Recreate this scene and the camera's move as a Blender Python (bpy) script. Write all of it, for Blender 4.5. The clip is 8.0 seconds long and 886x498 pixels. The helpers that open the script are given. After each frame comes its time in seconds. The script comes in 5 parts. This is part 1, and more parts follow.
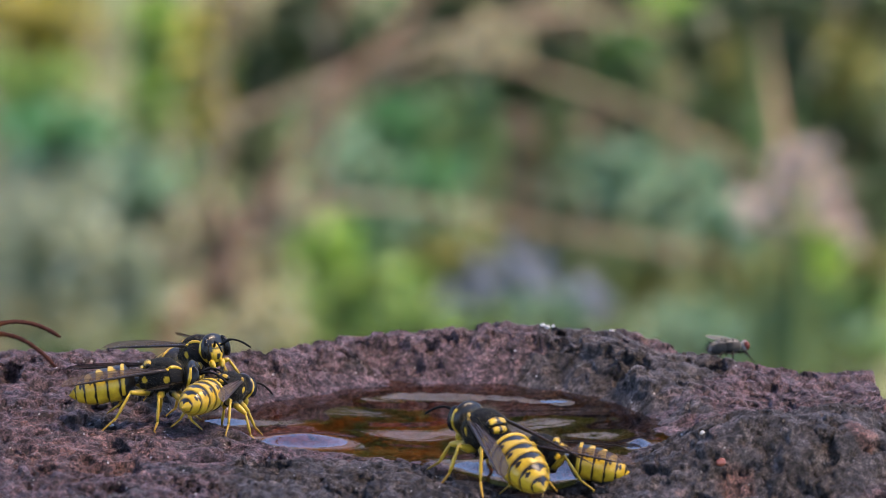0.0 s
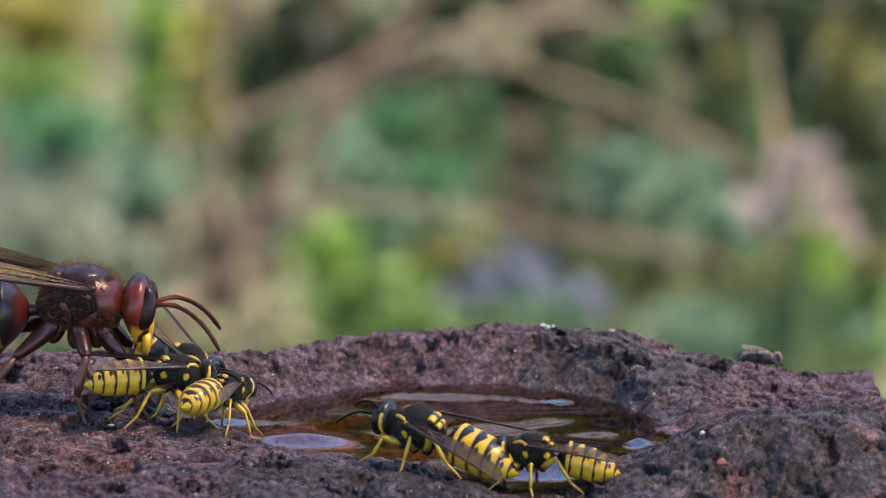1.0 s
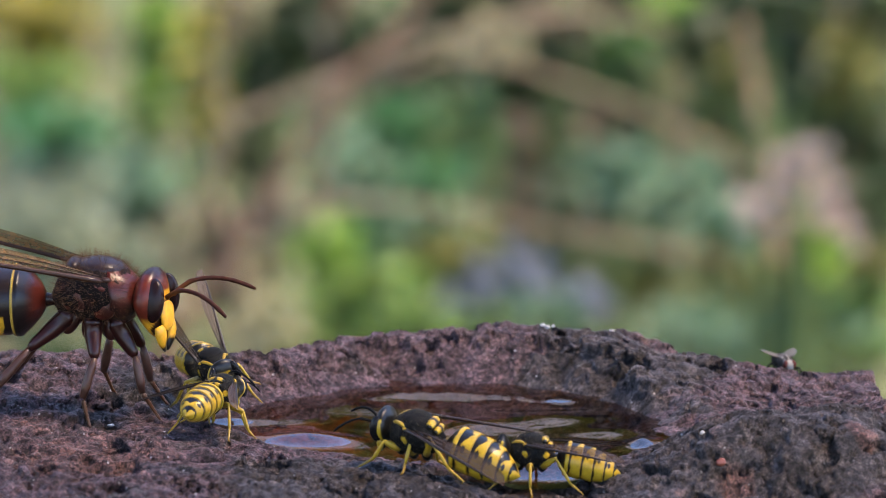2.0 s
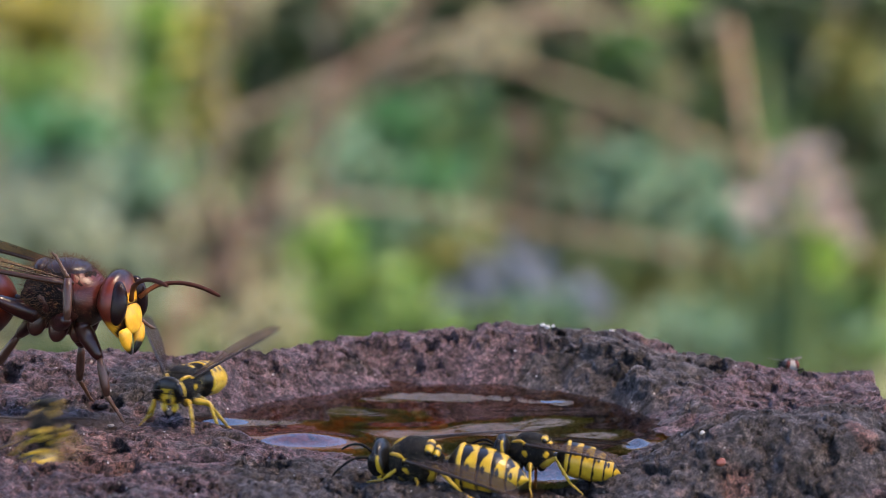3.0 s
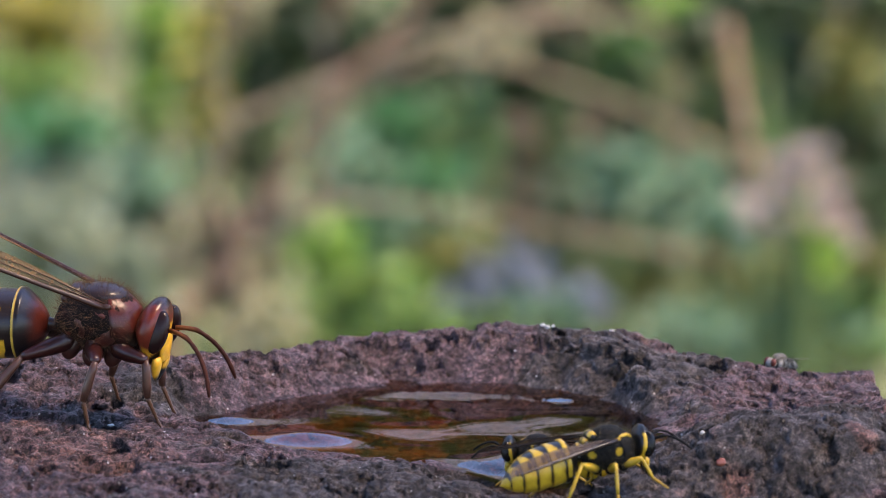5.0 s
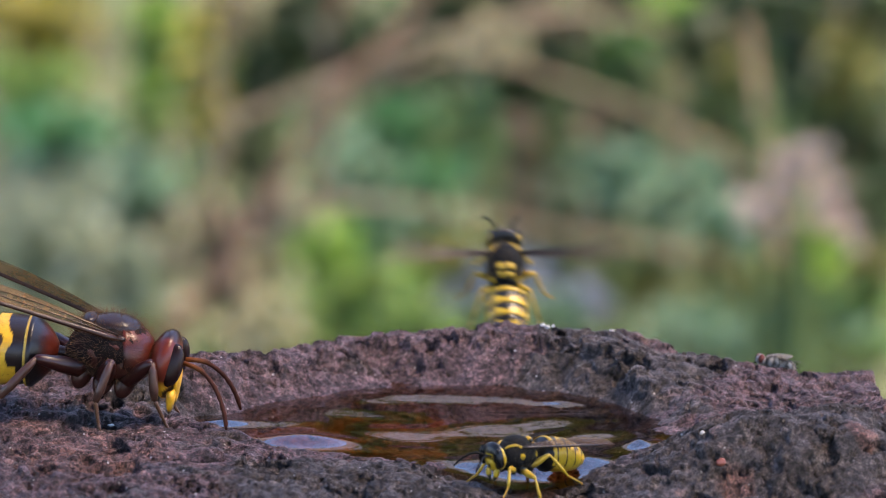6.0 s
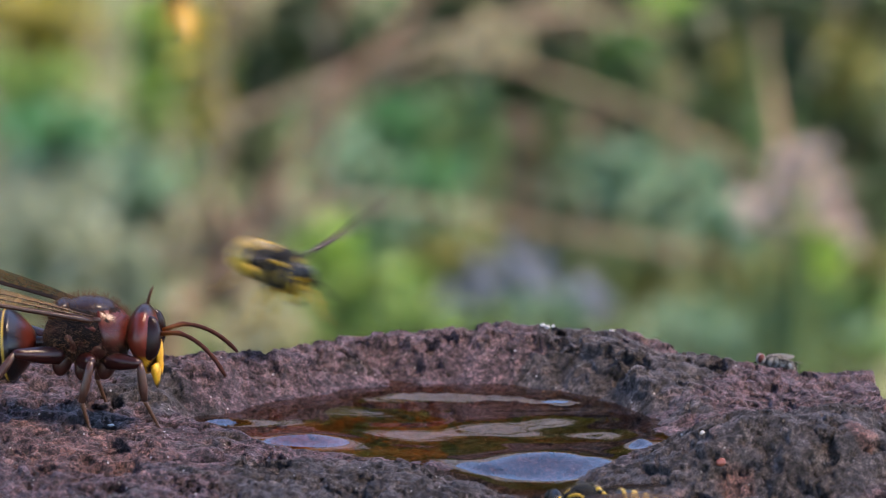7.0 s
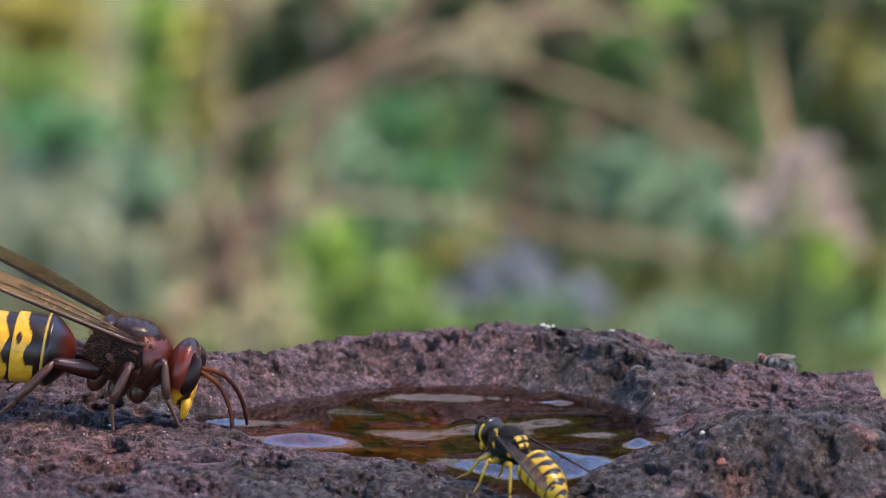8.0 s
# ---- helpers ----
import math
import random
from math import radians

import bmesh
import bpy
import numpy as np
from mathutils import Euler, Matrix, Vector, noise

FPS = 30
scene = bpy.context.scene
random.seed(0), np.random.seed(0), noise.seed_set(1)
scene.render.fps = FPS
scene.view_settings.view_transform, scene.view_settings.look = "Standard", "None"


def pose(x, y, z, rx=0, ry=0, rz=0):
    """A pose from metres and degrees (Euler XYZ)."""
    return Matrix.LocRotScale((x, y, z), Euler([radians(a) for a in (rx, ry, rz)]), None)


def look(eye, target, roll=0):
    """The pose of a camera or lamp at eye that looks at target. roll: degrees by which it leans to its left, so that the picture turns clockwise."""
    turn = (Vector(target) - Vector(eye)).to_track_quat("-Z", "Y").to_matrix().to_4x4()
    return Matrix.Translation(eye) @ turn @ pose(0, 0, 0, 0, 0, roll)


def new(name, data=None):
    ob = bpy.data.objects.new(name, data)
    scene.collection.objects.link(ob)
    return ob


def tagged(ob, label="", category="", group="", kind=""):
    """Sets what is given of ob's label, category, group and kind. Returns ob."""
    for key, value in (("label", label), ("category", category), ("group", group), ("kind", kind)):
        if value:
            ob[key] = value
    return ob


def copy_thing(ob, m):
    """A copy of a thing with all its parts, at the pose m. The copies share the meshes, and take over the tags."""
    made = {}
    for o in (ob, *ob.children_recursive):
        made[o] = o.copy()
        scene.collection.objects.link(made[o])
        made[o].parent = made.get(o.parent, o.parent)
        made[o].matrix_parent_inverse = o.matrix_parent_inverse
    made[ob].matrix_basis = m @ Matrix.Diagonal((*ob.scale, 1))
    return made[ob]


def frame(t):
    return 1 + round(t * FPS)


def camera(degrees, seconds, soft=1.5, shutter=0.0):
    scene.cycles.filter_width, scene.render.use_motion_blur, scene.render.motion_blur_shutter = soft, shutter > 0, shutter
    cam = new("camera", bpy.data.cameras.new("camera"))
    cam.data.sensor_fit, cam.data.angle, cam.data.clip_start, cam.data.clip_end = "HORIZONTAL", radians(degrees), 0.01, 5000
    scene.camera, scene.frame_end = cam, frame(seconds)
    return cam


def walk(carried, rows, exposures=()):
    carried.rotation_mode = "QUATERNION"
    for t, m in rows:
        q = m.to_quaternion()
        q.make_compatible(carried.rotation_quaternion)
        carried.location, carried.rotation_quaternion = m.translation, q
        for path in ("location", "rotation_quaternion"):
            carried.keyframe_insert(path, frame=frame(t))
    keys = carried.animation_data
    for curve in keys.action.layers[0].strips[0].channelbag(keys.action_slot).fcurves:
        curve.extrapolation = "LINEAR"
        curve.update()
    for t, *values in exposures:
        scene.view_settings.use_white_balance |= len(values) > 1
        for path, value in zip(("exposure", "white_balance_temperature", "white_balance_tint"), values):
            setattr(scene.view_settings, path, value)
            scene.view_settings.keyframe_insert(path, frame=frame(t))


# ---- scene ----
from mathutils import Quaternion

# ---------------------------------------------------------------- camera
MM = 0.001
cam = camera(8.0, 8.0, soft=0.9, shutter=0.3)
cam.data.dof.use_dof = True
cam.data.dof.focus_distance = 0.552
cam.data.dof.aperture_fstop = 57.0
EYE = pose(0, -0.5462, 0.1261, 78.58, 0, 0)
walk(cam, [(0.0, EYE), (8.0, EYE)], [(0.0, 2.64, 7500, 22), (8.0, 2.64, 7500, 22)])

# ---------------------------------------------------------------- light
world = bpy.data.worlds.new("sky")
scene.world = world
world.use_nodes = True
wn = world.node_tree
sky = wn.nodes.new("ShaderNodeTexSky")
sky.sky_type = 'NISHITA'
sky.sun_disc = False
sky.dust_density = 0.0
sky.ozone_density = 7.0
sky.sun_elevation = radians(60)
sky.sun_rotation = radians(102)
wn.nodes["Background"].inputs["Strength"].default_value = 0.15
wn.links.new(sky.outputs["Color"], wn.nodes["Background"].inputs["Color"])
sun = new("sun", bpy.data.lights.new("sun", 'SUN'))
sun.data.energy = 3.5
sun.data.angle = radians(14)
sun.data.color = (1.0, 0.88, 0.70)
sun.matrix_world = look((0.55, -0.12, 1.0), (0, 0, 0))


# ---------------------------------------------------------------- materials
def shader(name, rough=0.6, spec=0.5):
    m = bpy.data.materials.new(name)
    m.use_nodes = True
    b = m.node_tree.nodes["Principled BSDF"]
    b.inputs["Roughness"].default_value = rough
    b.inputs["Specular IOR Level"].default_value = spec
    return m, m.node_tree, b


def node(nt, kind, **sets):
    n = nt.nodes.new(kind)
    for k, v in sets.items():
        n.inputs[k.replace("_", " ")].default_value = v
    return n


def ramp(nt, src, stops):
    r = nt.nodes.new("ShaderNodeValToRGB")
    while len(r.color_ramp.elements) < len(stops):
        r.color_ramp.elements.new(0.5)
    for e, (p, c) in zip(r.color_ramp.elements, stops):
        e.position, e.color = p, (*c, 1)
    nt.links.new(src, r.inputs["Fac"])
    return r.outputs["Color"]


def mix(nt, fac, a, b, how='MIX'):
    n = nt.nodes.new("ShaderNodeMixRGB")
    n.blend_type = how
    for sock, v in ((n.inputs["Fac"], fac), (n.inputs["Color1"], a), (n.inputs["Color2"], b)):
        if isinstance(v, (int, float)):
            sock.default_value = v
        elif isinstance(v, tuple):
            sock.default_value = (*v, 1)
        else:
            nt.links.new(v, sock)
    return n.outputs["Color"]


def noise_at(nt, scale, detail=4.0, rough=0.6):
    tc = nt.nodes.new("ShaderNodeTexCoord")
    n = node(nt, "ShaderNodeTexNoise", Scale=scale, Detail=detail, Roughness=rough)
    nt.links.new(tc.outputs["Object"], n.inputs["Vector"])
    return n.outputs["Fac"]


def bump(nt, b, src, strength, dist):
    n = node(nt, "ShaderNodeBump", Strength=strength, Distance=dist)
    nt.links.new(src, n.inputs["Height"])
    nt.links.new(n.outputs["Normal"], b.inputs["Normal"])


def chitin(name, rough, spec, grain):
    """Insect shell: its markings come from the mesh's tint, with fine mottling and pits."""
    m, nt, b = shader(name, rough, spec)
    a = nt.nodes.new("ShaderNodeAttribute")
    a.attribute_name = "tint"
    n = noise_at(nt, grain)
    col = mix(nt, 1.0, a.outputs["Color"], ramp(nt, n, [(0.25, (0.40, 0.39, 0.37)), (0.7, (0.66, 0.66, 0.66))]), 'MULTIPLY')
    nt.links.new(col, b.inputs["Base Color"])
    bump(nt, b, noise_at(nt, grain * 3), 0.25, 0.00008)
    return m


SHELL = chitin("shell", 0.31, 0.24, 1500)
FUZZY = chitin("downy_shell", 0.7, 0.08, 2600)
EYES = chitin("compound_eye", 0.25, 0.14, 5000)


def wing_material():
    m, nt, b = shader("smoky_wing", 0.5, 0.15)
    a = nt.nodes.new("ShaderNodeAttribute")
    a.attribute_name = "tint"
    nt.links.new(mix(nt, 1.0, a.outputs["Color"], ramp(nt, noise_at(nt, 900), [(0.3, (0.6, 0.6, 0.6)), (0.7, (1, 1, 1))]), 'MULTIPLY'), b.inputs["Base Color"])
    b.inputs["Alpha"].default_value = 0.78
    bump(nt, b, noise_at(nt, 2200), 0.3, 0.0001)
    return m


WING = wing_material()


def rock_material():
    """Porous lava: charcoal, purple-brown and brick-red zones of the stone's own, the charcoal also holding painted
    shade at right, crumbly grain.
    """
    m, nt, b = shader("porous_lava", 0.8, 0.22)
    zone = nt.nodes.new("ShaderNodeAttribute")
    zone.attribute_name = "zone"
    parts = nt.nodes.new("ShaderNodeSeparateColor")
    nt.links.new(zone.outputs["Color"], parts.inputs["Color"])
    patch = noise_at(nt, 190, 6, 0.65)
    mid = noise_at(nt, 420, 5, 0.66)
    fine = noise_at(nt, 1800, 3, 0.6)
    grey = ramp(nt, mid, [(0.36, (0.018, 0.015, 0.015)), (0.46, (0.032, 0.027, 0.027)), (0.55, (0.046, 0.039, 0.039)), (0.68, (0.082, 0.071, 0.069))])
    plum = ramp(nt, mid, [(0.36, (0.038, 0.024, 0.028)), (0.46, (0.060, 0.038, 0.043)), (0.56, (0.081, 0.052, 0.057)), (0.68, (0.118, 0.080, 0.083))])
    brick = ramp(nt, mid, [(0.36, (0.055, 0.027, 0.023)), (0.50, (0.100, 0.053, 0.045)), (0.66, (0.155, 0.088, 0.074))])
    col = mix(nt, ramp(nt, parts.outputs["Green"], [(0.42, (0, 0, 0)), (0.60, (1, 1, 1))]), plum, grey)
    col = mix(nt, ramp(nt, parts.outputs["Red"], [(0.45, (0, 0, 0)), (0.65, (0.9, 0.9, 0.9))]), col, brick)
    col = mix(nt, ramp(nt, patch, [(0.60, (0, 0, 0)), (0.68, (0.5, 0.5, 0.5))]), col, brick)
    col = mix(nt, 1.0, col, ramp(nt, fine, [(0.38, (0.20, 0.18, 0.175)), (0.5, (0.63, 0.57, 0.55)), (0.64, (1.28, 1.16, 1.11))]), 'MULTIPLY')
    grit = noise_at(nt, 5200, 3, 0.7)
    col = mix(nt, 1.0, col, ramp(nt, grit, [(0.38, (0.36, 0.35, 0.35)), (0.5, (1.12, 1.11, 1.11)), (0.64, (2.4, 2.38, 2.38))]), 'MULTIPLY')
    silt = ramp(nt, mid, [(0.36, (0.13, 0.054, 0.018)), (0.6, (0.26, 0.115, 0.042))])
    col = mix(nt, ramp(nt, parts.outputs["Blue"], [(0.35, (0, 0, 0)), (0.6, (0.9, 0.9, 0.9))]), col, silt)
    tc = nt.nodes.new("ShaderNodeTexCoord")
    v = node(nt, "ShaderNodeTexVoronoi", Scale=1300.0)
    nt.links.new(tc.outputs["Object"], v.inputs["Vector"])
    speck = ramp(nt, v.outputs["Distance"], [(0.10, (1, 1, 1)), (0.18, (0, 0, 0))])
    gate = ramp(nt, noise_at(nt, 700, 2), [(0.56, (0, 0, 0)), (0.62, (0.7, 0.7, 0.7))])
    both = mix(nt, 1.0, speck, gate, 'MULTIPLY')
    nt.links.new(mix(nt, both, col, (0.45, 0.43, 0.42)), b.inputs["Base Color"])
    nt.links.new(ramp(nt, mid, [(0.35, (0.75,) * 3), (0.65, (0.42,) * 3)]), b.inputs["Roughness"])
    crumbs = node(nt, "ShaderNodeTexVoronoi", Scale=3600.0, Detail=2.0, Roughness=0.6)
    nt.links.new(tc.outputs["Object"], crumbs.inputs["Vector"])
    relief = mix(nt, 0.35, noise_at(nt, 1700, 6, 0.78), ramp(nt, crumbs.outputs["Distance"], [(0.0, (1, 1, 1)), (0.75, (0, 0, 0))]))
    bump(nt, b, relief, 1.0, 0.0007)
    return m


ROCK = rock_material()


def water_material():
    m, nt, b = shader("pool_water", 0.0)
    nt.nodes.remove(b)
    out = nt.nodes["Material Output"]
    t = nt.nodes.new("ShaderNodeBsdfTransparent")
    nt.links.new(ramp(nt, noise_at(nt, 90, 2), [(0.35, (0.72, 0.42, 0.18)), (0.62, (0.50, 0.37, 0.26))]), t.inputs["Color"])
    g = node(nt, "ShaderNodeBsdfGlossy", Roughness=0.025)
    f = node(nt, "ShaderNodeFresnel", IOR=1.62)
    mx = nt.nodes.new("ShaderNodeMixShader")
    nt.links.new(f.outputs["Fac"], mx.inputs[0])
    nt.links.new(t.outputs[0], mx.inputs[1])
    nt.links.new(g.outputs[0], mx.inputs[2])
    nt.links.new(mx.outputs[0], out.inputs["Surface"])
    return m


WATER = water_material()


def leafy(name, dark, light, rough=0.5, thin=0.40, gain=1.08):
    """Leaf or petal: a colour of its own for each piece, soft light coming through."""
    m, nt, b = shader(name, rough, 0.4)
    g = nt.nodes.new("ShaderNodeNewGeometry")
    c = ramp(nt, g.outputs["Random Per Island"], [(0.0, dark), (1.0, light)])
    c = mix(nt, 1.0, c, ramp(nt, noise_at(nt, 90), [(0.3, (0.32 * gain,) * 3), (0.7, (0.56 * gain,) * 3)]), 'MULTIPLY')
    nt.links.new(c, b.inputs["Base Color"])
    tr = nt.nodes.new("ShaderNodeBsdfTranslucent")
    nt.links.new(c, tr.inputs["Color"])
    mx = nt.nodes.new("ShaderNodeMixShader")
    mx.inputs[0].default_value = thin
    nt.links.new(b.outputs[0], mx.inputs[1])
    nt.links.new(tr.outputs[0], mx.inputs[2])
    nt.links.new(mx.outputs[0], nt.nodes["Material Output"].inputs["Surface"])
    return m


LEAF_GREEN = leafy("green_leaf", (0.05, 0.15, 0.05), (0.13, 0.30, 0.09))
LEAF_BRIGHT = leafy("bright_leaf", (0.16, 0.33, 0.06), (0.28, 0.46, 0.12))
LEAF_LIME = leafy("lime_leaf", (0.19, 0.42, 0.04), (0.31, 0.55, 0.09))
LEAF_TEAL = leafy("teal_leaf", (0.12, 0.28, 0.16), (0.23, 0.41, 0.26))
LEAF_EMERALD = leafy("emerald_leaf", (0.05, 0.24, 0.08), (0.12, 0.40, 0.16))
LEAF_GOLD = leafy("gold_leaf", (0.30, 0.29, 0.03), (0.48, 0.42, 0.06))
LEAF_STRAW = leafy("straw_leaf", (0.40, 0.40, 0.21), (0.58, 0.55, 0.33))
LEAF_GREY = leafy("grey_green_leaf", (0.24, 0.32, 0.20), (0.38, 0.45, 0.32))
LEAF_DRY = leafy("dry_leaf", (0.12, 0.095, 0.06), (0.22, 0.18, 0.12))
LEAF_OLIVE = leafy("olive_leaf", (0.15, 0.17, 0.04), (0.31, 0.33, 0.09))
PETAL_PINK = leafy("pale_pink_petal", (0.56, 0.42, 0.38), (0.78, 0.64, 0.58))
PETAL_LILAC = leafy("lilac_petal", (0.23, 0.28, 0.36), (0.35, 0.40, 0.50))
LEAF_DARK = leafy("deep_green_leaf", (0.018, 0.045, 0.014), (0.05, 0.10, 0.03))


def twig_material(name, dark, light):
    m, nt, b = shader(name, 0.8, 0.3)
    n = noise_at(nt, 45, 5)
    nt.links.new(mix(nt, 1.0, ramp(nt, n, [(0.3, dark), (0.7, light)]), (0.62, 0.62, 0.62), 'MULTIPLY'), b.inputs["Base Color"])
    bump(nt, b, noise_at(nt, 240), 0.6, 0.001)
    return m


TWIG_TAN = twig_material("tan_stalk", (0.13, 0.095, 0.05), (0.22, 0.165, 0.09))
TWIG_RED = twig_material("red_brown_stalk", (0.15, 0.072, 0.042), (0.26, 0.135, 0.085))
TWIG_PINK = twig_material("pinkish_stalk", (0.155, 0.115, 0.075), (0.25, 0.19, 0.125))
TWIG_ROSE = twig_material("rose_stalk", (0.27, 0.155, 0.10), (0.40, 0.24, 0.165))
TWIG_GREEN = twig_material("green_stalk", (0.06, 0.11, 0.03), (0.14, 0.2, 0.06))


def soil_material():
    m, nt, b = shader("mossy_soil", 0.95, 0.2)
    c = ramp(nt, noise_at(nt, 5, 6), [(0.35, (0.025, 0.035, 0.015)), (0.5, (0.06, 0.08, 0.04)), (0.65, (0.11, 0.09, 0.065))])
    nt.links.new(mix(nt, 0.4, c, ramp(nt, noise_at(nt, 70, 6), [(0.3, (0.02, 0.03, 0.01)), (0.7, (0.13, 0.14, 0.07))])), b.inputs["Base Color"])
    bump(nt, b, noise_at(nt, 120, 6), 0.8, 0.01)
    return m


SOIL = soil_material()


def plain(name, colour, rough=0.6):
    m, nt, b = shader(name, rough)
    nt.links.new(mix(nt, 1.0, colour, ramp(nt, noise_at(nt, 900), [(0.3, (0.6,) * 3), (0.7, (1.1,) * 3)]), 'MULTIPLY'), b.inputs["Base Color"])
    return m


# ---------------------------------------------------------------- mesh helpers
def mesh_of(name, verts, faces, material, tint=None, smooth=True):
    me = bpy.data.meshes.new(name)
    me.from_pydata([tuple(v) for v in verts], [], faces)
    me.materials.append(material)
    if smooth:
        me.polygons.foreach_set("use_smooth", [True] * len(me.polygons))
    if tint is not None:
        at = me.color_attributes.new("tint", 'FLOAT_COLOR', 'POINT')
        at.data.foreach_set("color", np.array([(*c, 1.0) for c in tint], dtype=np.float32).ravel())
    me.update()
    return me


def part(name, me, parent, m=None, label=""):
    ob = new(name, me)
    ob.parent = parent
    if m is not None:
        ob.matrix_basis = m
    return tagged(ob, label) if label else ob


def shift(x, y, z, rx=0, ry=0, rz=0):
    """A part's pose on its thing, in millimetres and degrees."""
    return pose(x * MM, y * MM, z * MM, rx, ry, rz)


def loft(rings, n=28):
    """Rings (x, cz, ry, rz) along x, in millimetres: verts in metres, faces, and (ring, angle) of each vert."""
    verts, faces, where = [], [], []
    for i, (x, cz, ry, rz) in enumerate(rings):
        for k in range(n):
            a = 2 * math.pi * k / n
            verts.append((x * MM, ry * math.cos(a) * MM, (cz + rz * math.sin(a)) * MM))
            where.append((i, a))
    for i in range(len(rings) - 1):
        for k in range(n):
            j = (k + 1) % n
            faces.append((i * n + k, (i + 1) * n + k, (i + 1) * n + j, i * n + j))
    faces.append(tuple(range(n)))
    faces.append(tuple(reversed(range((len(rings) - 1) * n, len(rings) * n))))
    return verts, faces, where


def tube(points, radii, n=8):
    """A round tapered limb through points, in millimetres."""
    pts = [Vector(p) for p in points]
    verts, faces = [], []
    ref = Vector((0.13, 0.31, 0.94)).normalized()
    for i, p in enumerate(pts):
        d = (pts[min(i + 1, len(pts) - 1)] - pts[max(i - 1, 0)]).normalized()
        a = d.cross(ref).normalized()
        b = d.cross(a)
        for k in range(n):
            w = 2 * math.pi * k / n
            verts.append((p + (a * math.cos(w) + b * math.sin(w)) * radii[i]) * MM)
    for i in range(len(pts) - 1):
        for k in range(n):
            j = (k + 1) % n
            faces.append((i * n + k, i * n + j, (i + 1) * n + j, (i + 1) * n + k))
    faces.append(tuple(reversed(range(n))))
    faces.append(tuple(range((len(pts) - 1) * n, len(pts) * n)))
    return verts, faces


def bow(a, b, c, steps):
    """Points on a curve from a to c that bends towards b."""
    a, b, c = Vector(a), Vector(b), Vector(c)
    return [a * (1 - t) ** 2 + b * 2 * t * (1 - t) + c * t * t for t in (i / steps for i in range(steps + 1))]


def ball(rx, ry, rz, nu=20, nv=14):
    """An ellipsoid in millimetres."""
    verts, faces = [], []
    for i in range(nv + 1):
        th = math.pi * (0.02 + 0.96 * i / nv)
        for k in range(nu):
            a = 2 * math.pi * k / nu
            verts.append(Vector((rx * math.sin(th) * math.cos(a), ry * math.sin(th) * math.sin(a), rz * math.cos(th))) * MM)
    for i in range(nv):
        for k in range(nu):
            j = (k + 1) % nu
            faces.append((i * nu + k, (i + 1) * nu + k, (i + 1) * nu + j, i * nu + j))
    faces.append(tuple(range(nu)))
    faces.append(tuple(reversed(range(nv * nu, (nv + 1) * nu))))
    return verts, faces


def bell(x, w):
    return math.exp(-(x / w) ** 2)


# ---------------------------------------------------------------- ground and rock
def lattice(x, y, seed):
    """Smooth value noise on arrays, about -1 to 1."""
    xi, yi = np.floor(x).astype(np.int64), np.floor(y).astype(np.int64)
    fx, fy = x - xi, y - yi
    fx, fy = fx * fx * (3 - 2 * fx), fy * fy * (3 - 2 * fy)

    def h(a, b):
        v = (a * 374761393 + b * 668265263 + seed * 974634777) & 0xFFFFFFFF
        v = ((v ^ (v >> 13)) * 1274126177) & 0xFFFFFFFF
        v = v ^ (v >> 16)
        return (v & 0xFFFF) / 32767.5 - 1
    return (h(xi, yi) * (1 - fx) + h(xi + 1, yi) * fx) * (1 - fy) + (h(xi, yi + 1) * (1 - fx) + h(xi + 1, yi + 1) * fx) * fy


def fbm(x, y, size, octaves, seed, keep=0.5):
    total, amp = 0, 1.0
    for o in range(octaves):
        total = total + amp * lattice(x / size + 17.3 * o, y / size - 9.1 * o, seed + o)
        size, amp = size * 0.5, amp * keep
    return total


def pits(x, y, size, seed, fill):
    """Depth 0 to 1 of round pits scattered at random, one cell in a share of fill."""
    gx, gy = np.floor(x / size).astype(np.int64), np.floor(y / size).astype(np.int64)
    depth = np.zeros_like(x)
    for ox in (-1, 0, 1):
        for oy in (-1, 0, 1):
            cx, cy = gx + ox, gy + oy
            r = lattice(cx * 1.0, cy * 1.0, seed), lattice(cx * 1.0, cy * 1.0, seed + 1), lattice(cx * 1.0, cy * 1.0, seed + 2)
            px, py = (cx + 0.5 + 0.45 * r[0]) * size, (cy + 0.5 + 0.45 * r[1]) * size
            rad = size * (0.22 + 0.2 * np.abs(r[2]))
            d = np.hypot(x - px, y - py) / rad
            depth = np.maximum(depth, np.where(r[2] < fill * 2 - 1, np.sqrt(np.clip(1 - d * d, 0, 1)), 0))
    return depth


def hump(x, y, cx, cy, wx, wy, p=2.0):
    return np.exp(-(np.abs((x - cx) / wx) ** p + np.abs((y - cy) / wy) ** p))


def step(v, a, b):
    t = np.clip((v - a) / (b - a), 0, 1)
    return t * t * (3 - 2 * t)


def pool_edge(x, y):
    """Signed run from the pool's shore, in millimetres: below nought is in the pool."""
    far = np.interp(x, (-23, -20, -16, -13, -8.7, -4, 1, 6, 10.5, 13, 15.5, 18.5), (1.5, 3.5, 8, 10, 14, 15.7, 16, 15.7, 13.7, 11.3, 8.5, 2))
    near = np.interp(x, (-23, -20, -17, -13, -8.7, -4, 0, 3, 5.5, 10, 13, 15, 18.5), (0.5, -3.5, -6.5, -9.5, -10.8, -12.5, -14.5, -18, -21.5, -21.5, -17, -13, -6))
    side = np.maximum(-22.0 - x, x - 18.6)
    e = np.maximum(np.maximum(y - far, near - y) * 0.85, side)
    return e + 0.7 * fbm(x, y, 5, 3, 5)


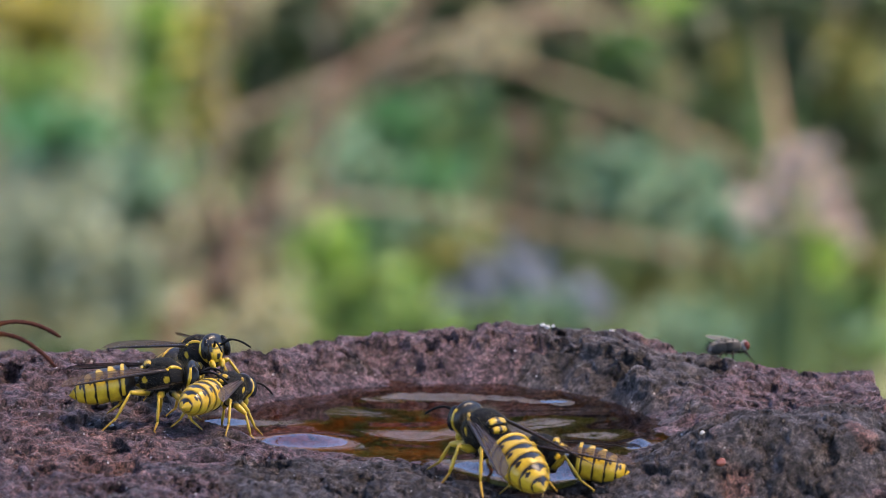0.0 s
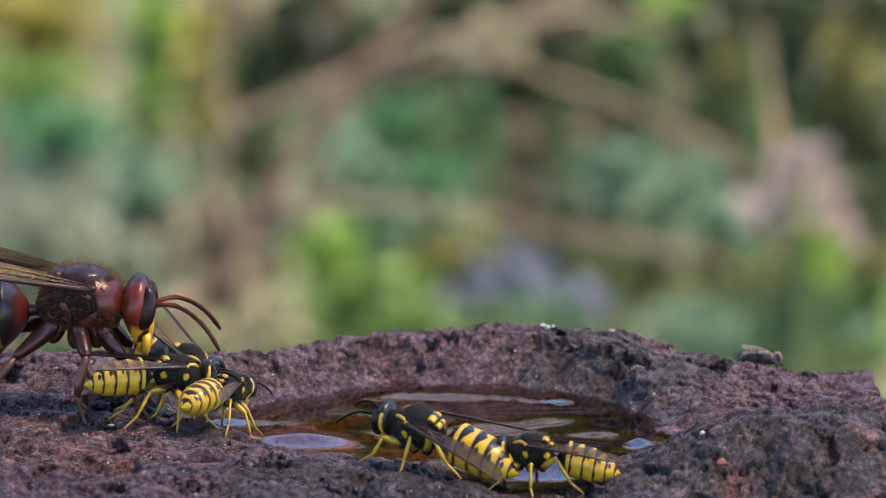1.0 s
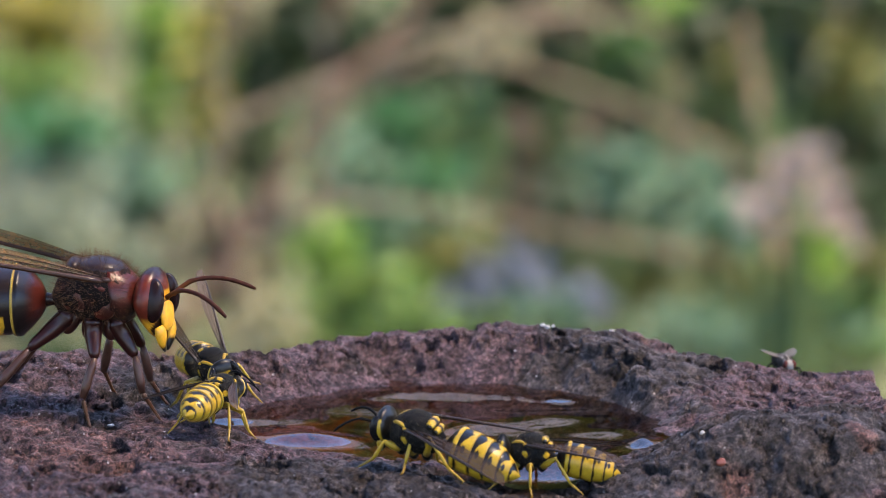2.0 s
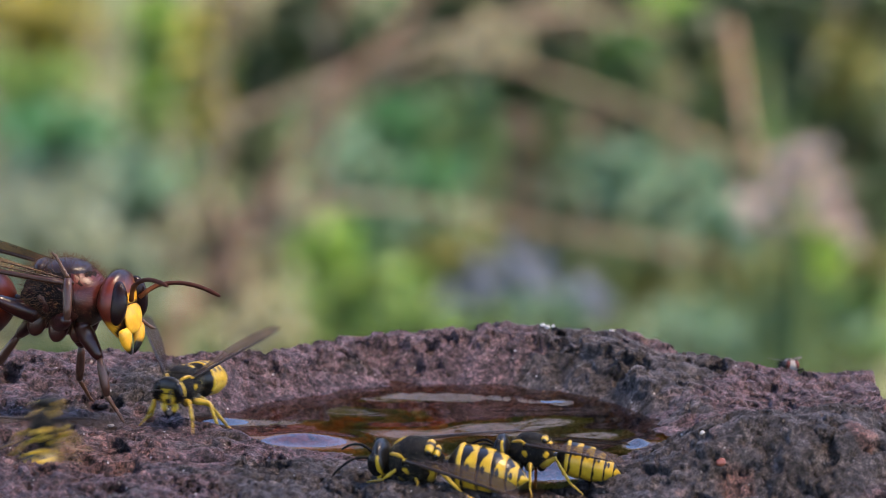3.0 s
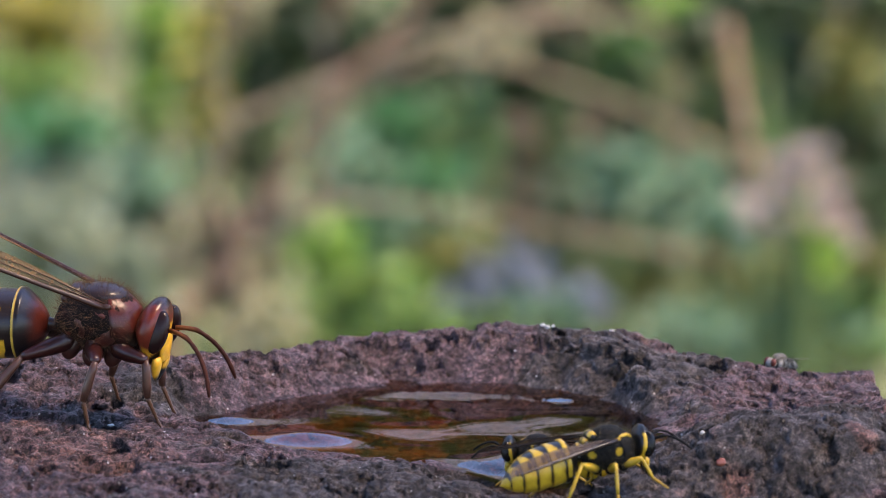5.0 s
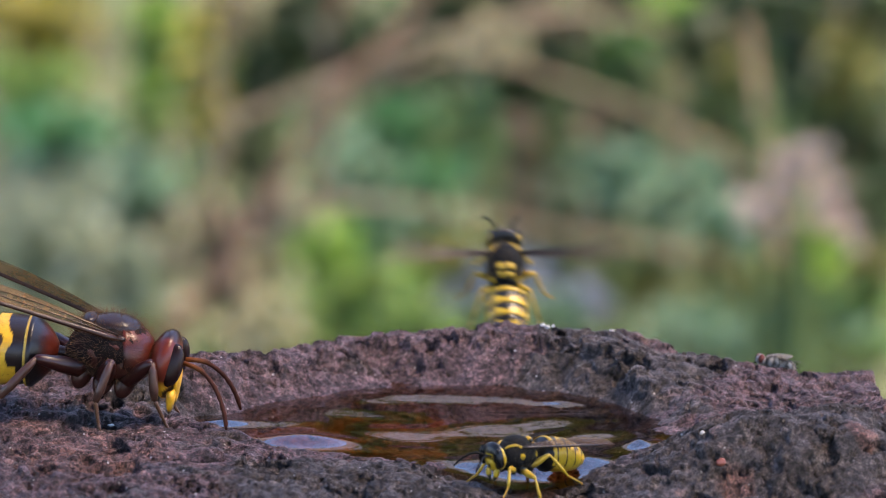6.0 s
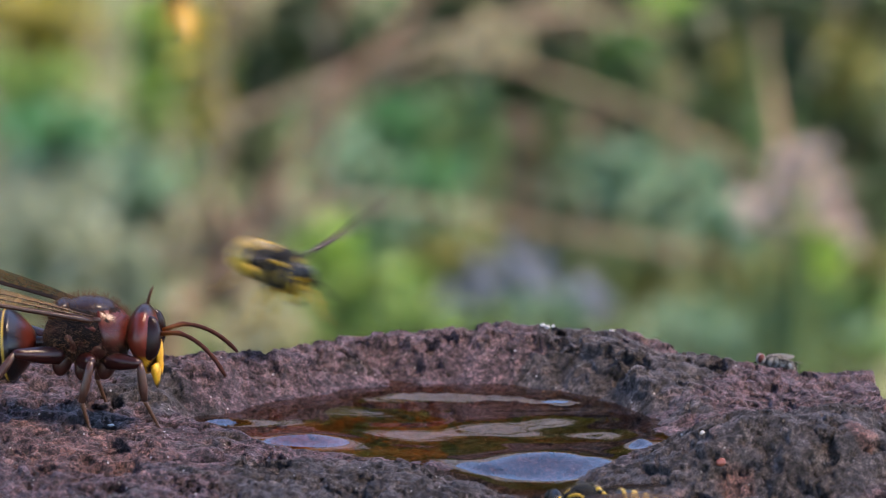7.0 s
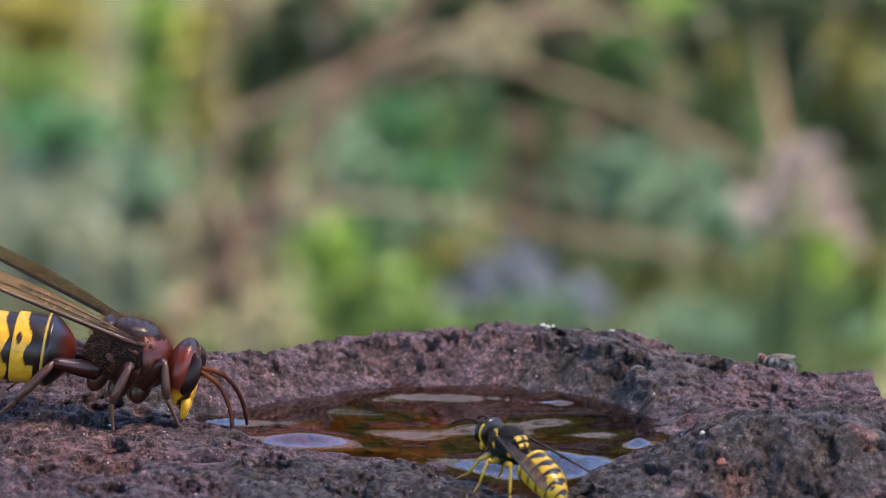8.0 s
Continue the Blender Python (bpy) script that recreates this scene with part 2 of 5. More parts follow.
def rock_height(x, y):
    """Height of the stone over the water level, in millimetres, at x, y in millimetres."""
    e = pool_edge(x, y)
    rim = np.interp(x, (-50, -41, -38, -35, -32, -29, -26, -23, -20, -17, -14, -11, -8, -5, -2, 1, 4, 7, 10, 13, 16, 19, 22, 25, 28, 31, 34, 37, 42), (3.9, 3.7, 4.0, 4.0, 4.02, 3.3, 3.58, 3.99, 3.56, 3.95, 3.6, 3.09, 3.1, 3.43, 3.26, 3.59, 4.47, 4.3, 4.35, 4.19, 3.95, 2.81, 2.35, 1.92, 1.43, 1.09, 0.85, 1.05, 0.9))
    brow = np.interp(x, (-16.0, -9.5, 17, 24), (12.5, 23.5, 23.5, 17.0))
    front = np.interp(x, (-45, -20, -14, -4, 2, 5, 10, 14, 18, 45), (2.3, 2.0, 1.4, 1.2, 0.3, -0.5, -0.5, 0.4, 0.6, 1.0))
    w = step(y, -9, 9)
    h = front * (1 - w) + rim * w
    h = h + 4.9 * hump(x, y, 29.5, -21, 10.5, 7.0, 4.0) - 2.3 * hump(x, y, 29, -7, 9, 4.5) + 2.6 * hump(x, y, 43, -7, 8, 10, 2.6)
    h = h - 2.0 * hump(x, y, 25.6, -27.5, 2.6, 3.0, 4.0) - 1.2 * hump(x, y, 21.0, -25.5, 1.6, 3.5) - 1.6 * hump(x, y, 16.0, 11.0, 3.2, 1.3, 4.0) - 0.4 * hump(x, y, -24, -3, 8, 3) - 1.9 * hump(x, y, -21.5, -21.5, 2.8, 1.1, 4.0)
    h = h * step(e, -0.5, 4.5) - (1.9 - 0.9 * hump(x, y, -9, 1, 12, 9, 4.0)) * step(-e, -0.4, 5.0)
    calm = 0.35 + 0.65 * step(np.abs(e), 0, 4.5)
    wx, wy = x + 0.55 * fbm(x, y, 2.4, 3, 111, 0.6), y + 0.8 * fbm(x, y, 2.4, 3, 117, 0.6)
    rough = 0.50 * fbm(x, y, 7.0, 2, 21)
    slab = 1.3 * fbm(x, y, 6.5, 4, 141, 0.55) + 0.22 * y + 0.10 * x
    rough = rough + 0.50 * (np.floor(slab) + step(slab - np.floor(slab), 0.50, 0.75) - slab)
    rough = rough - 0.7 * pits(wx, wy, 3.3, 41, 0.22) - 1.9 * pits(wx, wy, 8.0, 61, 0.12)
    h = h + calm * rough
    out = np.maximum(np.maximum((x - 39.0) / 1.1, (-70 - x) / 5), np.maximum((y - brow) / 6, (-38 - y) / 5))
    drop = np.clip(out + 0.15 * fbm(x, y, 6, 3, 71), 0, None)
    return h - 6 * np.minimum(drop, 1) ** 1.4 - 75 * np.clip(drop - 0.9, 0, None)


def lattice3(x, y, z, seed):
    """Smooth value noise in space, about -1 to 1."""
    cell = [np.floor(v).astype(np.int64) for v in (x, y, z)]
    part_of = [v - c for v, c in zip((x, y, z), cell)]
    fx, fy, fz = [f * f * (3 - 2 * f) for f in part_of]
    total = 0.0
    for ox in (0, 1):
        for oy in (0, 1):
            for oz in (0, 1):
                v = ((cell[0] + ox) * 374761393 + (cell[1] + oy) * 668265263 + (cell[2] + oz) * 2147483647 + seed * 974634777) & 0xFFFFFFFF
                v = ((v ^ (v >> 13)) * 1274126177) & 0xFFFFFFFF
                v = v ^ (v >> 16)
                total = total + ((v & 0xFFFF) / 32767.5 - 1) * (fx if ox else 1 - fx) * (fy if oy else 1 - fy) * (fz if oz else 1 - fz)
    return total


def fbm3(p, size, octaves, seed, keep=0.5):
    total, amp = 0, 1.0
    for o in range(octaves):
        total = total + amp * lattice3(p[0] / size + 17.3 * o, p[1] / size - 9.1 * o, p[2] / size + 4.7 * o, seed + o)
        size, amp = size * 0.5, amp * keep
    return total


def crust(p):
    """Depth of the stone's hollows, folds and crumbs along its normal, in millimetres."""
    p = (p[0] * 0.8, p[1] * 0.8, p[2] * 1.35 + 0.25 * p[0])
    w = [v + 0.45 * fbm3(p, 1.5, 3, 201 + 7 * i, 0.6) for i, v in enumerate(p)]
    d = 0.22 * fbm3(p, 3.4, 2, 211) + 0.12 * fbm3(w, 0.9, 3, 221, 0.72)
    d = d - 0.65 * step(fbm3(w, 2.8, 2, 231), 0.40, 0.56) - 0.32 * step(fbm3(w, 1.2, 2, 241), 0.40, 0.58) - 0.16 * step(fbm3(w, 0.6, 1, 251), 0.36, 0.5)
    fold = np.abs(fbm3(w, 2.3, 3, 261, 0.6))
    return d - 0.42 * np.clip(1 - fold / 0.06, 0, 1)


def lava_stone():
    xs = np.concatenate([np.arange(-90, -44, 1.5), np.arange(-44, 44, 0.13), np.arange(44, 66, 1.0)])
    ys = np.concatenate([np.arange(-62, -40, 1.2), np.arange(-40, 30, 0.18), np.arange(30, 84, 1.2)])
    X, Y = np.meshgrid(xs, ys)
    Z = np.maximum(rock_height(X, Y), -503)
    dy, dx = np.gradient(Z, ys, xs)
    calm = (0.3 + 0.7 * step(np.abs(pool_edge(X, Y)), 0, 3.5)) / np.sqrt(1 + dx * dx + dy * dy)
    d = crust((X, Y, Z)) * calm
    co = np.stack([X - d * dx, Y - d * dy, Z + d], -1).reshape(-1, 3) * MM
    ny, nx = X.shape
    idx = np.arange(nx * ny).reshape(ny, nx)
    quads = np.stack([idx[:-1, :-1], idx[:-1, 1:], idx[1:, 1:], idx[1:, :-1]], -1).reshape(-1, 4)
    me = bpy.data.meshes.new("lava_stone")
    me.vertices.add(len(co))
    me.vertices.foreach_set("co", co.ravel().astype(np.float32))
    me.loops.add(quads.size)
    me.loops.foreach_set("vertex_index", quads.ravel().astype(np.int32))
    me.polygons.add(len(quads))
    me.polygons.foreach_set("loop_start", np.arange(0, quads.size, 4, dtype=np.int32))
    me.polygons.foreach_set("use_smooth", np.ones(len(quads), dtype=bool))
    blotch = fbm(X, Y, 7, 4, 151, 0.6) * 0.28
    red = 0.66 * hump(X, Y, -33, -16, 15, 13, 3) + 0.9 * hump(X, Y, 25, -28, 2.6, 3.2) + 0.75 * hump(X, Y, 35.5, -25, 2.2, 3.5) + 0.5 * hump(X, Y, 16, 8, 3.5, 5) + 0.50 * hump(X, Y, -2, 20, 9, 8) + 0.9 * hump(X, Y, -8, 2, 9, 7) + blotch
    # charcoal stone; the hump at 19, 11 paints shade onto the right inner wall
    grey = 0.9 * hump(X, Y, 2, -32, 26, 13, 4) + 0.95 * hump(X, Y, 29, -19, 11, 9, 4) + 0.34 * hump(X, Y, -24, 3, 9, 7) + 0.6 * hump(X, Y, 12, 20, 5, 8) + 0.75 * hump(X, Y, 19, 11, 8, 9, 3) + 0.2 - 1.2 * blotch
    silt = hump(X, Y, -9, 1, 11, 9, 3) * step(-pool_edge(X, Y), 2.5, 5.0) + 0.4 * blotch
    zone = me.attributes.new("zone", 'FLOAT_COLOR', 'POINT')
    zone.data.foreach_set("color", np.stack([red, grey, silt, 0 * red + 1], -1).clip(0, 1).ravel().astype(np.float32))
    me.materials.append(ROCK)
    me.update()
    me.validate()
    return tagged(new("lava_stone", me), "purplish brown pitted lava stone with a hollow holding water", "stone")


lava_stone()


def ground_sheet():
    me = bpy.data.meshes.new("ground")
    xs = np.concatenate([[-400, -60, -12], np.arange(-4, 4.01, 0.16), [12, 60, 400]])
    ys = np.concatenate([[-400, -60, -10], np.arange(-3, 6.01, 0.16), [14, 60, 400]])
    X, Y = np.meshgrid(xs, ys)
    Z = -0.504 + np.where(np.hypot(X, Y) > 0.45, 0.012, 0.0) * fbm(X, Y, 0.8, 3, 7)
    ny, nx = X.shape
    idx = np.arange(nx * ny).reshape(ny, nx)
    quads = np.stack([idx[:-1, :-1], idx[:-1, 1:], idx[1:, 1:], idx[1:, :-1]], -1).reshape(-1, 4)
    me.from_pydata(np.stack([X, Y, Z], -1).reshape(-1, 3).tolist(), [], quads.tolist())
    me.materials.append(SOIL)
    return tagged(new("ground", me), "dark mossy garden soil with litter", "ground", kind="structure")


ground_sheet()


def pool_water():
    """A rippled sheet whose rim lies inside the stone; it bulges over the low near shore."""
    xs, ys = np.arange(-26, 24.01, 0.2), np.arange(-28, 22.01, 0.2)
    X, Y = np.meshgrid(xs, ys)
    e = pool_edge(X, Y)
    wave = 0.0
    for k, (wx, wy, ph, amp) in enumerate(((0.07, 0.42, 0.3, 0.125), (-0.14, 0.42, 1.9, 0.110), (0.20, 0.60, 4.0, 0.060), (-0.26, 0.78, 2.2, 0.032), (0.55, 0.95, 0.8, 0.010), (-0.3, 1.5, 2.9, 0.005))):
        wave = wave + amp * np.sin(wx * X + wy * Y + ph + 1.5 * fbm(X, Y, 16, 2, 100 + k))
    wave = wave * step(-e, 0, 5) * (1 - 0.6 * hump(X, Y, -10, 3, 7, 6))
    # the water stands up over its shore here and there
    brim = 0.0
    for cx, cy, wx, wy, lift in ((-12.2, -6.6, 3.8, 1.8, 0.66), (8.8, -16.4, 6.4, 3.4, 1.30), (17.5, -8.0, 1.5, 1.5, 0.60), (-2.5, 16.5, 9.0, 6.0, 0.17), (-20.0, 1.4, 2.8, 1.3, 0.30), (-15.3, 10.2, 1.1, 1.1, 0.3)):
        brim = brim + lift * hump(X, Y, cx, cy, wx, wy)
    brim = brim * step(-e, -1.5, 1.5)
    Z = wave + brim
    ny, nx = X.shape
    idx = np.arange(nx * ny).reshape(ny, nx)
    keep = (e < 2.5)
    quads = np.stack([idx[:-1, :-1], idx[:-1, 1:], idx[1:, 1:], idx[1:, :-1]], -1).reshape(-1, 4)
    quads = quads[keep.ravel()[quads].all(1)]
    me = bpy.data.meshes.new("water")
    me.from_pydata((np.stack([X, Y, Z], -1).reshape(-1, 3) * MM).tolist(), [], quads.tolist())
    me.polygons.foreach_set("use_smooth", [True] * len(me.polygons))
    me.materials.append(WATER)
    bm = bmesh.new()
    bm.from_mesh(me)
    bmesh.ops.delete(bm, geom=[v for v in bm.verts if not v.link_faces], context='VERTS')
    bm.to_mesh(me)
    bm.free()
    return tagged(new("water", me), "clear brownish rippled water filling the hollow of the stone", "water", kind="structure")


water = pool_water()


# ---------------------------------------------------------------- insects
BLACK = (0.008, 0.0075, 0.0075)
YELLOW = (0.60, 0.365, 0.028)
LEGS = (0.52, 0.32, 0.030)
RUST = (0.150, 0.020, 0.009)
MAROON = (0.030, 0.009, 0.007)
AMBER = (0.95, 0.44, 0.03)


def blend(a, b, f):
    f = min(1, max(0, f))
    return tuple(p * (1 - f) + q * f for p, q in zip(a, b))


def wasp_thorax_tint(x, y, z):
    for cx, cy, cz, r in ((0.55, 1.6, 0.1, 0.34), (-1.5, 1.15, 0.0, 0.34)):
        if math.hypot(math.hypot(x - cx, abs(y) - cy), z - cz) < r:
            return YELLOW
    return BLACK


def hornet_thorax_tint(x, y, z):
    dark = (0.011, 0.006, 0.005)
    patch = noise.noise(Vector((x * 1.1, y * 1.1, z * 1.1)) + Vector((3.0, 1.0, 7.0)))
    return blend(dark, RUST, 0.9 * patch - 0.12 - 0.12 * z)


def rugged(v, size, depth):
    """Uneven relief on a shell: verts in metres, size and depth in millimetres."""
    return [Vector(p) * (1 + depth / max(0.4, Vector(p).length / MM) * (noise.noise(Vector(p) / MM / size) + 0.5 * noise.noise(Vector(p) / MM / size * 2.3))) for p in v]


def wasp_belt(s, u, top):
    """Markings of an abdomen ring: u along the ring, top the angle from the ridge in degrees."""
    wobble = 0.05 * noise.noise(Vector((top * 0.07, s * 3.7, u * 2.0)))
    if s == 0:
        return YELLOW if u > 0.70 + wobble and top < 125 else BLACK
    edge = 0.29 - 0.16 * min(1, top / 100) + 0.05 * bell(top - 180, 30) + 0.05 * math.cos(math.radians(top * 6.7)) + wobble
    spike = 0.31 + 0.42 * max(0, 1 - top / 32) + wobble
    if u < max(edge, spike if top < 40 else 0):
        return BLACK
    if s < 5 and math.hypot((top - 52) / (9 + 1.5 * s), (u - 0.46) / 0.15) < 1 + 3 * wobble:
        return BLACK
    if s == 5 and u > 0.2:
        return YELLOW
    if u > 0.93:
        return blend(YELLOW, (0.30, 0.15, 0.02), 0.6)
    if u < edge + 0.07 and s < 5:
        return blend((0.16, 0.07, 0.012), YELLOW, (u - edge) / 0.07)
    return YELLOW


def hornet_belt(s, u, top):
    if s == 0:
        return (0.62, 0.36, 0.06) if u > 0.91 else blend(blend(RUST, MAROON, 0.5), (0.015, 0.009, 0.008), (u - 0.25) * 3)
    scallop = (0.48 if s == 1 else 0.22) + 0.26 * max(0, 1 - top / 30) - 0.10 * math.cos(math.radians(top * 6))
    if s == 5:
        scallop = 0.15
    if u < scallop * (1.0 if top < 110 else 0.55):
        return (0.022, 0.012, 0.010)
    if math.hypot((top - 62) / 9, (u - 0.78) / 0.1) < 1 and s < 5:
        return (0.05, 0.02, 0.01)
    return blend(AMBER, (0.76, 0.44, 0.04), 0.5)


def face_tint(hornet):
    def tint(x, y, z):
        ay = abs(y)
        if hornet and x > 0.38 and ay < 0.92 - 0.12 * abs(z + 0.6) and -1.45 < z < 0.20:
            return (0.03, 0.012, 0.008)
        if x > 0.45:
            if -1.25 < z < 0.02 and ay < 0.72 - 0.16 * abs(z + 0.5):
                if not hornet and math.hypot(ay / 0.16, (z + 0.5) / 0.4) < 1:
                    return BLACK
                return AMBER if hornet else YELLOW
            if ay < 0.45 and 0.25 < z < 0.6:
                return AMBER if hornet else YELLOW
            if hornet and z > 0.1 and ay > 0.4:
                return blend(AMBER, RUST, (z - 0.5) * 1.5)
        if hornet and z > 0.9 and ay < 0.75:
            return blend(RUST, (0.025, 0.010, 0.008), (z - 0.9) * 2)
        if hornet:
            return blend(AMBER, RUST, (z + 1.0) / 0.5) if (x > 0.0 and z < -0.6) else RUST
        if -0.15 < x < 0.30 and ay > 0.9 and z < 1.1:
            return YELLOW
        return BLACK
    return tint


def wing_pose(k, side, spread=15, lift=-5, twist=-28):
    """A wing on its thorax: spread sideways, tip lifted, blade twisted, in degrees."""
    return shift(0.5 * k, 1.25 * side * k, 1.05 * k, twist * side, lift, -spread * side)


def vespid(name, k, hornet, label):
    """A wasp or hornet, head along +x, its origin in the middle of the thorax; k scales it."""
    root = new(name)
    skin = MAROON if hornet else BLACK

    def sized(v):
        return [Vector(p) * k for p in v]

    # thorax
    rings = []
    for i in range(41):
        t = -1 + 2 * i / 40
        r = math.sqrt(max(0.02, 1 - abs(t) ** 2.3))
        hunch = 0.18 * bell(t - 0.1, 0.5) - 0.35 * max(0, -t - 0.3)
        rings.append((t * 2.25, hunch, 1.72 * r, (1.72 - 0.25 * max(0, -t)) * r))
    v, f, w = loft(rings, 64)
    tint = [(hornet_thorax_tint if hornet else wasp_thorax_tint)(*(Vector(p) / MM)) for p in v]
    part("thorax", mesh_of("thorax", rugged(sized(v), 0.5 * k, 0.11 * k), f, FUZZY, tint), root)

    # plates: collar, back shield, hind shield, flanks and hips
    rings = []
    for i in range(9):
        t = i / 8
        x = 0.95 + 1.15 * t
        r = 1.04 * math.sqrt(max(0.02, 1 - (x / 2.42) ** 2.3))
        rings.append((x, 0.15 * (1 - t), 1.74 * r, 1.72 * r))
    v, f, w = loft(rings, 48)
    v = [(p[0] - 0.30 * MM * max(0, p[2] / MM) * (1 - (p[0] / MM - 0.95) / 1.15), p[1], p[2]) for p in v]
    tone = [blend(RUST, (0.014, 0.006, 0.005), 0.62 - p[2] / MM * 0.45 + 0.7 * noise.noise(Vector(p) / MM * 1.7)) if hornet else BLACK for p in v]
    part("collar", mesh_of("collar", rugged(sized(v), 0.6 * k, 0.05 * k), f, SHELL if hornet else FUZZY, tone), root, None, "rust-red collar" if hornet else "")
    v, f = ball(1.32, 1.22, 0.62, 32, 20)
    part("back_shield", mesh_of("back_shield", rugged(sized(v), 0.5 * k, 0.04 * k), f, SHELL if hornet else FUZZY, [(0.028, 0.012, 0.010) if hornet else BLACK] * len(v)), root, shift(0.05 * k, 0, 1.32 * k, 0, -4, 0))
    v, f = ball(0.46, 0.92, 0.42, 32, 20)
    spots = [(YELLOW if not hornet and 0.18 < abs(p[1]) / MM < 0.75 and p[0] > -0.3 * MM else (BLACK if not hornet else (0.022, 0.008, 0.007))) for p in v]
    part("hind_shield", mesh_of("hind_shield", sized(v), f, SHELL, spots), root, shift(-1.28 * k, 0, 1.30 * k, 0, -24, 0))
    v, f = ball(0.34, 0.80, 0.34, 32, 20)
    spots = [(YELLOW if not hornet and 0.15 < abs(p[1]) / MM < 0.62 else (BLACK if not hornet else MAROON)) for p in v]
    part("rear_plate", mesh_of("rear_plate", sized(v), f, SHELL, spots), root, shift(-1.78 * k, 0, 0.86 * k, 0, -40, 0))
    for side in (1, -1):
        for fx, fy, fz, rx, rz, tilt in ((0.66, 1.28, -0.30, 0.70, 0.78, 20), (-0.55, 1.30, -0.10, 0.52, 0.70, -12), (-1.25, 1.02, -0.35, 0.42, 0.62, -24), (0.25, 1.36, 0.62, 0.50, 0.26, 10)):
            v, f = ball(rx, 0.34, rz, 20, 14)
            part("flank", mesh_of("flank", rugged(sized(v), 0.4 * k, 0.06 * k), f, SHELL if hornet else FUZZY, [blend((0.045, 0.010, 0.007), RUST, 0.9 * noise.noise(Vector(p) / MM + Vector((fx, fy, fz))) + 0.15) if hornet else BLACK for p in v]), root, shift(fx * k, fy * side * k, fz * k, 0, tilt, 8 * side * (1 if fx > 0 else -1)))
        v, f = ball(0.26, 0.2, 0.16, 14, 10)
        part("wing_scale", mesh_of("wing_scale", sized(v), f, SHELL, [(0.05, 0.02, 0.012) if hornet else YELLOW] * len(v)), root, shift(0.55 * k, 1.38 * side * k, 1.02 * k))
        if not hornet:
            v, f = tube(bow((2.02, 0.42 * side, 0.78), (1.35, 1.0 * side, 1.45), (0.62, 1.32 * side, 1.12), 10), [0.05, 0.12, 0.16, 0.17, 0.17, 0.17, 0.17, 0.17, 0.16, 0.12, 0.05], 8)
            part("collar_stripe", mesh_of("collar_stripe", sized(v), f, SHELL, [YELLOW] * len(v)), root, None, "yellow collar stripe")
        for hx, hz in ((1.15, -1.15), (0.05, -1.3), (-1.1, -1.15)):
            v, f = ball(0.54, 0.46, 0.92, 20, 14) if hornet else ball(0.50, 0.46, 0.66, 14, 10)
            hz -= 0.10 if hornet else 0.0
            part("hip", mesh_of("hip", sized(v), f, SHELL, [(0.048, 0.012, 0.008) if hornet else BLACK] * len(v)), root, shift(hx * k, 0.72 * side * k, hz * k, 16 * side, 8, 0))

    # down on the thorax
    rng = random.Random(4)
    v, f, tint = [], [], []
    for i in range(5200 if hornet else 2400):
        a, t = rng.uniform(-0.9, math.pi + 0.9), rng.uniform(-0.95, 0.98)
        r = math.sqrt(max(0.05, 1 - abs(t) ** 2.3)) * 1.76
        n = Vector((t * 0.9, math.cos(a), math.sin(a))).normalized()
        p = Vector((t * 2.25, math.cos(a) * r, math.sin(a) * r + 0.1))
        side = n.cross(Vector((rng.uniform(-1, 1), rng.uniform(-1, 1), 0.3))).normalized() * 0.0055
        tip = p + (n + Vector((rng.uniform(-.4, .4), rng.uniform(-.4, .4), rng.uniform(-.2, .4)))) * rng.uniform(0.22, 0.62)
        b = len(v)
        v += [(p - side) * MM, (p + side) * MM, tip * MM]
        f.append((b, b + 1, b + 2))
        tint += [(0.20, 0.10, 0.05) if hornet else (0.17, 0.14, 0.09)] * 3
    part("down", mesh_of("down", sized(v), f, FUZZY, tint, False), root, None, "fine pale hairs")

    # abdomen: a waist and six overlapping rings
    v, f = tube([(0.9, 0, 0.1), (0.2, 0, 0.0), (-0.6, 0, 0), (-1.6, 0, -0.1)], [0.45, 0.3, 0.5, 0.9], 16)
    waist = part("abdomen", mesh_of("abdomen", sized(v), f, SHELL, [skin] * len(v)), root, shift(-2.5 * k, 0, (-0.70 if hornet else -0.35) * k, 0, -8 if hornet else -6, 0))
    cuts = (0.0, 0.20, 0.39, 0.57, 0.74, 0.88, 1.0)
    length, fat = (8.2, 2.02) if hornet else (6.6, 1.95)

    def girth(s):
        return min(1, (s / 0.16 + 0.02) ** 0.55) * (1 - 0.10 * s) * max(0.04, 1 - max(0, (s - 0.42) / 0.58) ** 2.8)
    for s in range(6):
        rings, us = [], []
        for i in range(29):
            u = -0.06 + 1.06 * i / 28
            q = min(1, max(0.004, cuts[s] + (cuts[s + 1] - cuts[s]) * u))
            g = girth(q) * fat * (0.945 + 0.07 * max(0, u) ** 0.7) * (0.95 if i == 28 else 1)
            rings.append((-q * length, -0.5 * q * q * 1.6, g, g * 0.93))
            us.append(u)
        v, f, w = loft(rings, 72)
        tint = [(hornet_belt if hornet else wasp_belt)(s, us[i], abs((math.degrees(a) - 90 + 180) % 360 - 180)) for i, a in w]
        part("abdomen_ring", mesh_of("abdomen_ring", sized(v), f, SHELL, tint), waist)

    # head
    v, f = ball(1.0, 1.0, 1.0, 44, 34)
    verts = []
    for p in v:
        x, y, z = Vector(p) / MM
        wide = (1.46 if hornet else 1.62) * (1 - 0.30 * max(0, -z) ** 1.5)
        back = 1 - (0.5 * max(0, -z) if hornet else 0.2 * max(0, -z))
        fore = 0.40 * max(0, -z) ** 1.2 if hornet else 0.0
